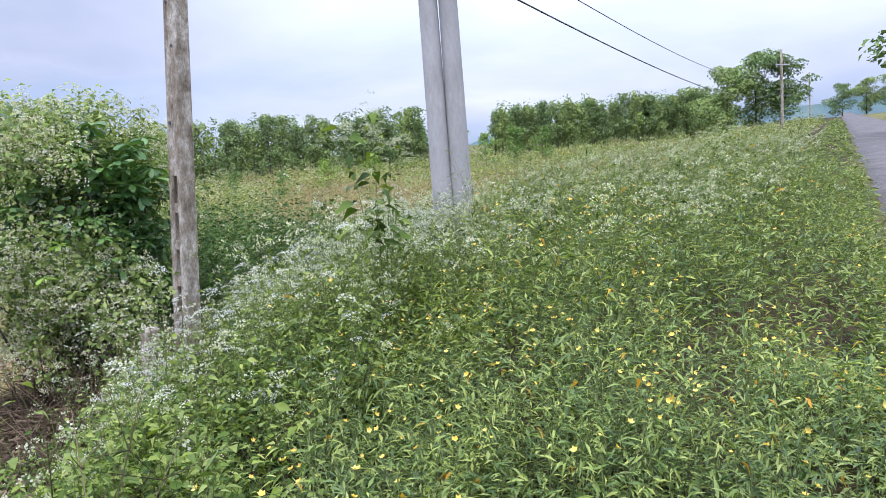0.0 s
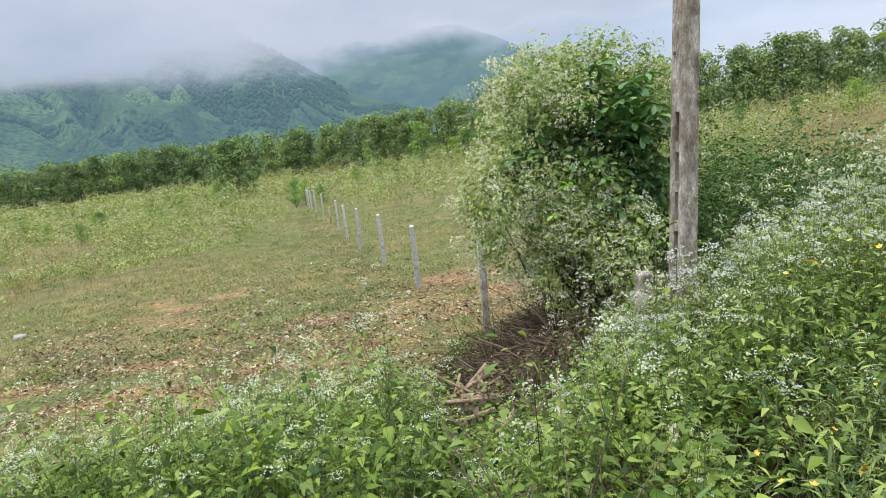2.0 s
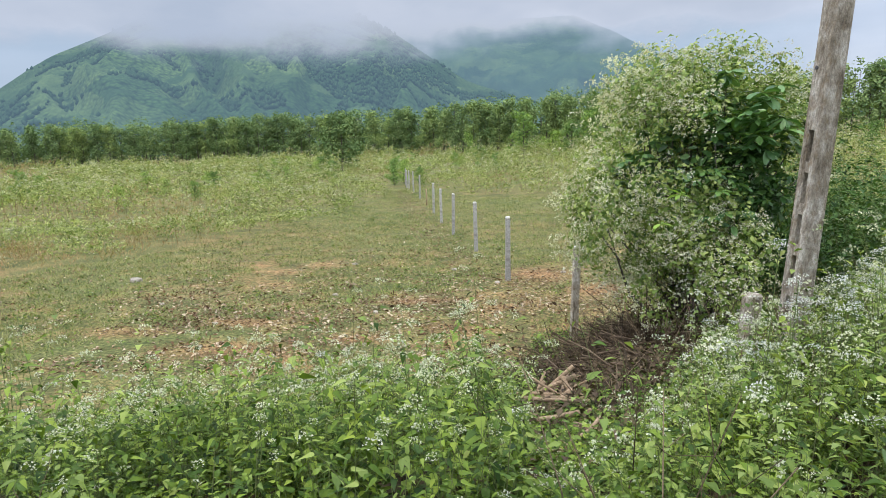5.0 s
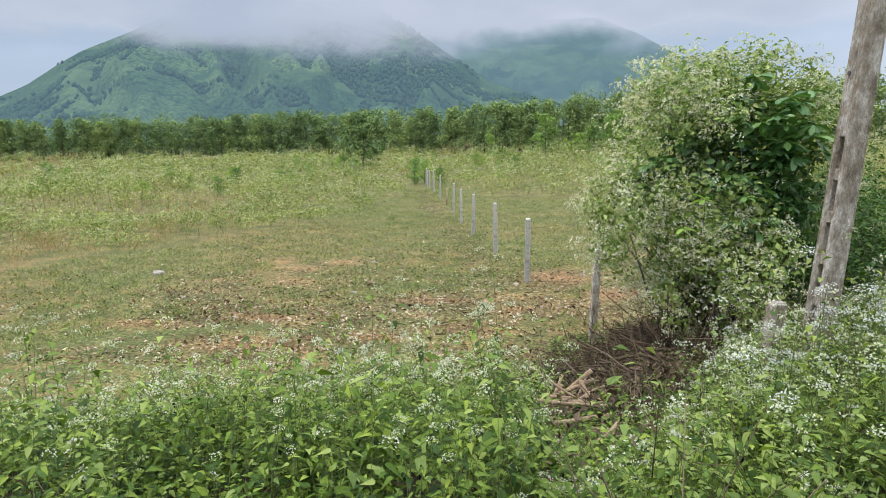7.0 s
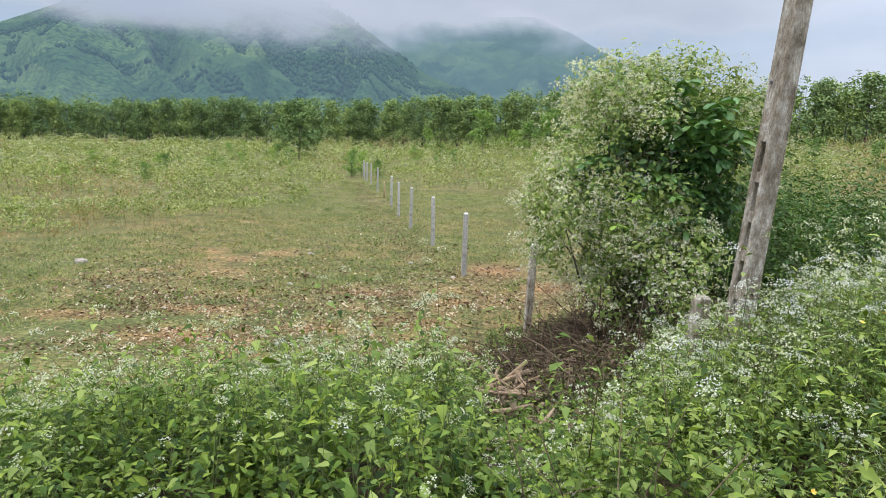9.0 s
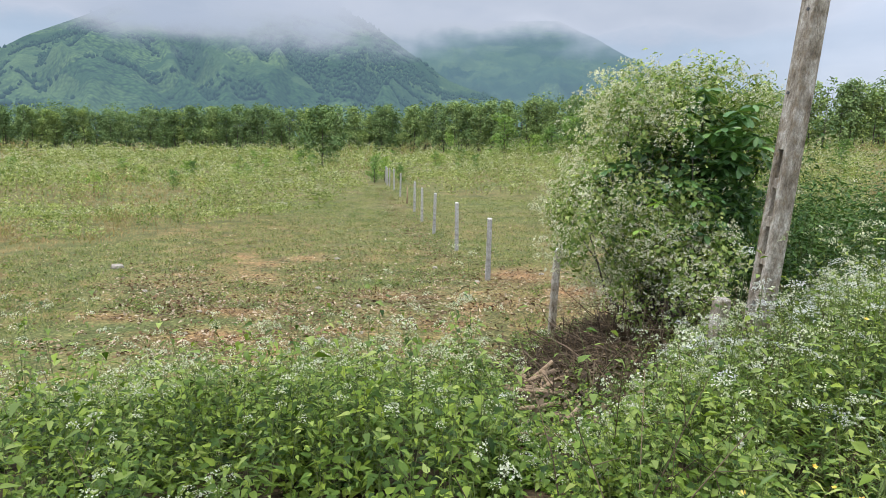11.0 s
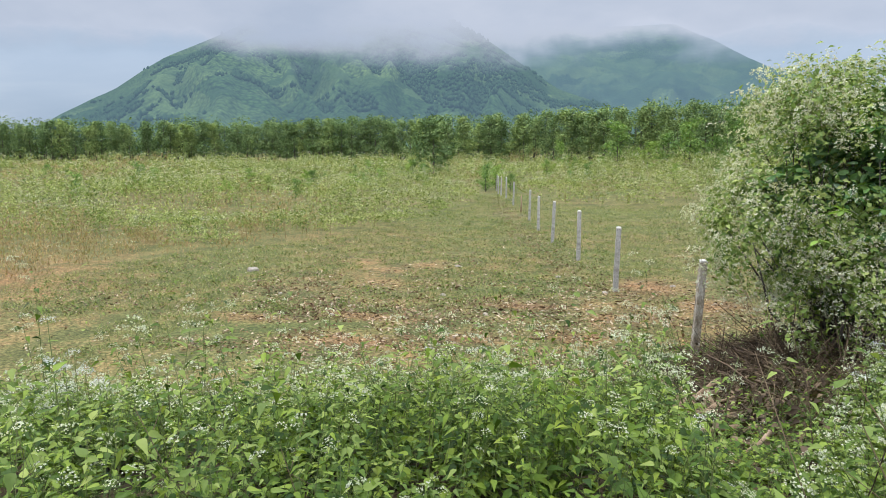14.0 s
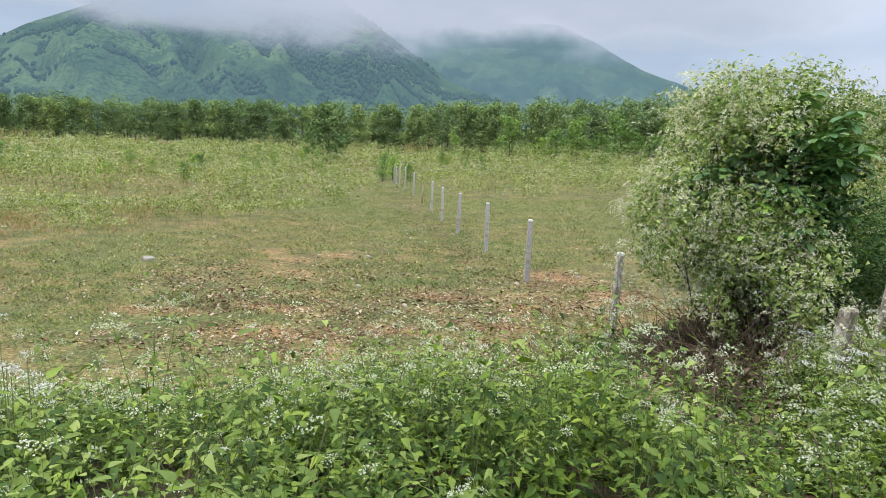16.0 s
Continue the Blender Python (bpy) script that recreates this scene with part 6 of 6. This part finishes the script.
def short_grass():
    r = np.random.default_rng(61)
    k = 62000
    d = 6.5 + 50 * r.uniform(0, 1, k) ** 1.35
    az = r.uniform(-56, 14, k)
    x, y = polar(az, d)
    thick = fbm(x * .7, y * .7, 111) * .6 + fbm(x * .15, y * .15, 113) * .5 + .1 * smooth(13, 20, d) - .08 * (1 - smooth(9, 13, d))
    keep = ~field_zone(x, y) & (across(x, y) > 4.5) & (thick > .47) & (bare_spots(x, y) < r.uniform(.2, .9, k))
    x, y, d = x[keep], y[keep], d[keep]
    per = 7
    pos = np.repeat(on_ground(x, y), per, 0)
    m = len(pos)
    dd = np.repeat(d, per)
    pos[:, :2] += r.normal(0, .045 + .003 * dd[:, None], (m, 2))
    pos[:, 2] = ground(pos[:, 0], pos[:, 1])
    blade = (np.array([(-.08, 0, 0), (.08, 0, 0), (0, 1, -.25)], float), np.array([(0, 1, 2)]))
    v, t = scatter(blade, pos, turn(r.uniform(0, 6.3, m), r.uniform(.2, 1.2, m), 0), r.uniform(.45, 1.3, m) * (.06 + .0019 * dd))
    tagged(new("short_grass", mesh_data("short_grass", v, t, [M_GRASS])), "short trodden grass over the clearing", "grass", kind="stuff")
    # taller tufts and low herbs
    q = r.choice(len(x), 1000)
    p = weed_arrays(on_ground(x[q], y[q]), r.uniform(.08, .26, 1000), r, kite(.45), 5, .07, .1, corymb(5, .03, .009, TETRA, 6), per=2, lean=.5)
    v, t, mi = joined(p)
    tagged(new("low_herbs", mesh_data("low_herbs", v, t, [M_STEM, M_WEED, M_WHITE], mi)), "low green herbs scattered in the grass", "weeds", kind="stuff")


short_grass()


def litter():
    r = np.random.default_rng(71)
    k = 22000
    x, y = r.normal(-3.0, 4.8, k), 7.0 + np.abs(r.normal(0, 5.5, k))
    keep = (fbm(x * .7, y * .7, 121, 3) + .1 * bare_spots(x, y) > .51) & ~field_zone(x, y)
    x, y = x[keep], y[keep]
    # leaves swept along the line of the posts
    py = r.uniform(12, 46, 4200)
    px = np.interp(py, [p[1] for p in FENCE], [p[0] for p in FENCE]) - .75 + r.normal(0, .45, 4200)
    qx, qy = scatter_field(6500, -14, 3, 6, 30, r)
    sx, sy = r.normal(.4, 1.4, 1100), r.normal(11.5, 1.9, 1100)
    qx, qy = np.concatenate([qx, sx]), np.concatenate([qy, sy])
    ok = ~field_zone(qx, qy)
    x, y = np.concatenate([x, px, qx[ok]]), np.concatenate([y, py, qy[ok]])
    lift = np.full(len(x), .015)
    tilt = np.full(len(x), .3)
    # small drifts of curled leaves heaped against one another
    for _ in range(30):
        cx, cy = r.normal(-3.6, 2.9), 7.6 + abs(r.normal(0, 3.2))
        n = int(r.integers(40, 110))
        wide = r.uniform(.18, .5)
        hx, hy = r.normal(cx, wide * 1.5, n), r.normal(cy, wide, n)
        x, y = np.concatenate([x, hx]), np.concatenate([y, hy])
        lift = np.concatenate([lift, .02 + r.uniform(0, .1, n) * np.exp(-((hx - cx) ** 2 + (hy - cy) ** 2) / (2 * wide ** 2))])
        tilt = np.concatenate([tilt, np.full(n, .7)])
    m = len(x)
    v, t = scatter(kite(.5), np.stack([x, y, ground(x, y) + lift], 1), turn(r.uniform(0, 6.3, m), r.normal(0, 1, m) * tilt, r.normal(0, 1, m) * tilt), .03 + .08 * r.uniform(0, 1, m) ** 2)
    tagged(new("leaf_litter", mesh_data("leaf_litter", v, t, [M_LITTER])), "dry brown and pale fallen leaves on bare soil", "leaf litter", kind="stuff")


litter()


def stones():
    r = random.Random(5)
    for k, (x, y, s) in enumerate(((-10.2, 13.6, .16), (-1.2, 13.4, .07), (-2.4, 15.1, .08), (-4.6, 12.2, .07), (-6.1, 9.8, .06), (-3.3, 10.6, .06), (.3, 14.6, .07), (-5.2, 15.8, .08), (-8.0, 11.2, .06))):
        bm = bmesh.new()
        bmesh.ops.create_icosphere(bm, subdivisions=2, radius=1)
        for q in bm.verts:
            q.co *= 1 + .35 * (noise.noise(q.co * 1.6 + Vector((k * 7, 0, 0))))
            q.co.z *= .55
        ob = tagged(new("stone", bm_mesh("stone", bm, M_STONE)), "pale rough stone lying on the cleared field", "stone", "stones on the field")
        ob.matrix_world = pose(x, y, float(ground(x, y)) + s * .15, 0, 0, r.uniform(0, 360)) @ Matrix.Diagonal((s, s * r.uniform(.6, .9), s, 1))


stones()


# ---- single plants that stand out of the thicket ----
def plant_meshes(h, stems, leaves, leaf_size, flowers, seed, lean=.2, low=.25):
    r = np.random.default_rng(seed)
    p = weed_arrays(np.zeros((1, 3)), np.array([h]), r, broad_leaf(.52, .07, .35), leaves, leaf_size, 0.0, None, lean=lean, per=stems, low=low, stem=.0032)
    stem = mesh_data("stem", *joined([(a, b, 0) for a, b, m in p if m == 0])[:2], [M_STEM])
    lv = mesh_data("leaves", *joined([(a, b, 0) for a, b, m in p if m == 1])[:2], [M_WEED])
    top = p[1][0].reshape(-1, 6, 3)[:, 3:].mean(1)
    fp = np.repeat(top, flowers, 0) + r.normal(0, .05, (len(top) * flowers, 3))
    return stem, lv, fp


CLUSTER = mesh_data("blossom", *corymb(46, .034, .0034, BEAD, 77), [M_WHITE])


PLANTS = [plant_meshes(1.0, 3, 16, .078, 2, 401), plant_meshes(1.25, 2, 18, .085, 3, 402, .1), plant_meshes(.9, 4, 14, .07, 2, 403), plant_meshes(2.2, 5, 26, .15, 11, 404, .15, .6)]
SINGLE = ((-.42, 1.76, 0, 1.08), (-.85, 1.95, 1, .78), (-.35, 2.2, 0, .9), (-.8, 1.4, 2, .9), (-1.15, 2.3, 1, .85), (-1.5, 1.6, 0, .85), (-1.0, 2.8, 0, .95), (-.62, 2.6, 2, 1.05), (-2.0, 1.9, 2, .95), (-.45, 1.1, 0, .7), (2.3, 2.3, 3, .94), (-0.62, 3.2, 1, 1.02), (-1.35, 3.4, 0, 1.0), (-3.1, 2.3, 0, 1.12), (-3.6, 2.6, 2, 1.15), (-2.3, 3.7, 2, 1.0), (-4.6, 3.1, 0, 1.1), 
          (-2.9, 1.4, 2, 1.0), (-4.0, 1.7, 1, .95), (1.9, 3.3, 0, 1.1), (2.6, 3.8, 2, 1.2), (3.4, 3.4, 0, 1.2), (-1.7, 2.4, 2, .9), (10.5, 3.6, 3, .85), (12.5, 4.6, 3, .9), (9.0, 3.6, 3, .75))
for x, y, k, s in SINGLE:
    root = empty("weed_plant", "tall single weed with paired leaves and white flower clusters" if k != 3 else "tall branching weed with drooping leaves and white flower sprays", "weed", "tall weeds above the thicket")
    part("stem", PLANTS[k][0], root)
    part("foliage", PLANTS[k][1], root)
    for q, place in enumerate(PLANTS[k][2]):
        part("blossom", CLUSTER, root).matrix_local = pose(*place, 15 * math.sin(q * 5), 12 * math.cos(q * 3), q * 70)
    root.scale = (s, s, s)
    root.rotation_euler = (0, 0, x * 7)
    root.location = (x, y, float(ground(x, y)) - .02)
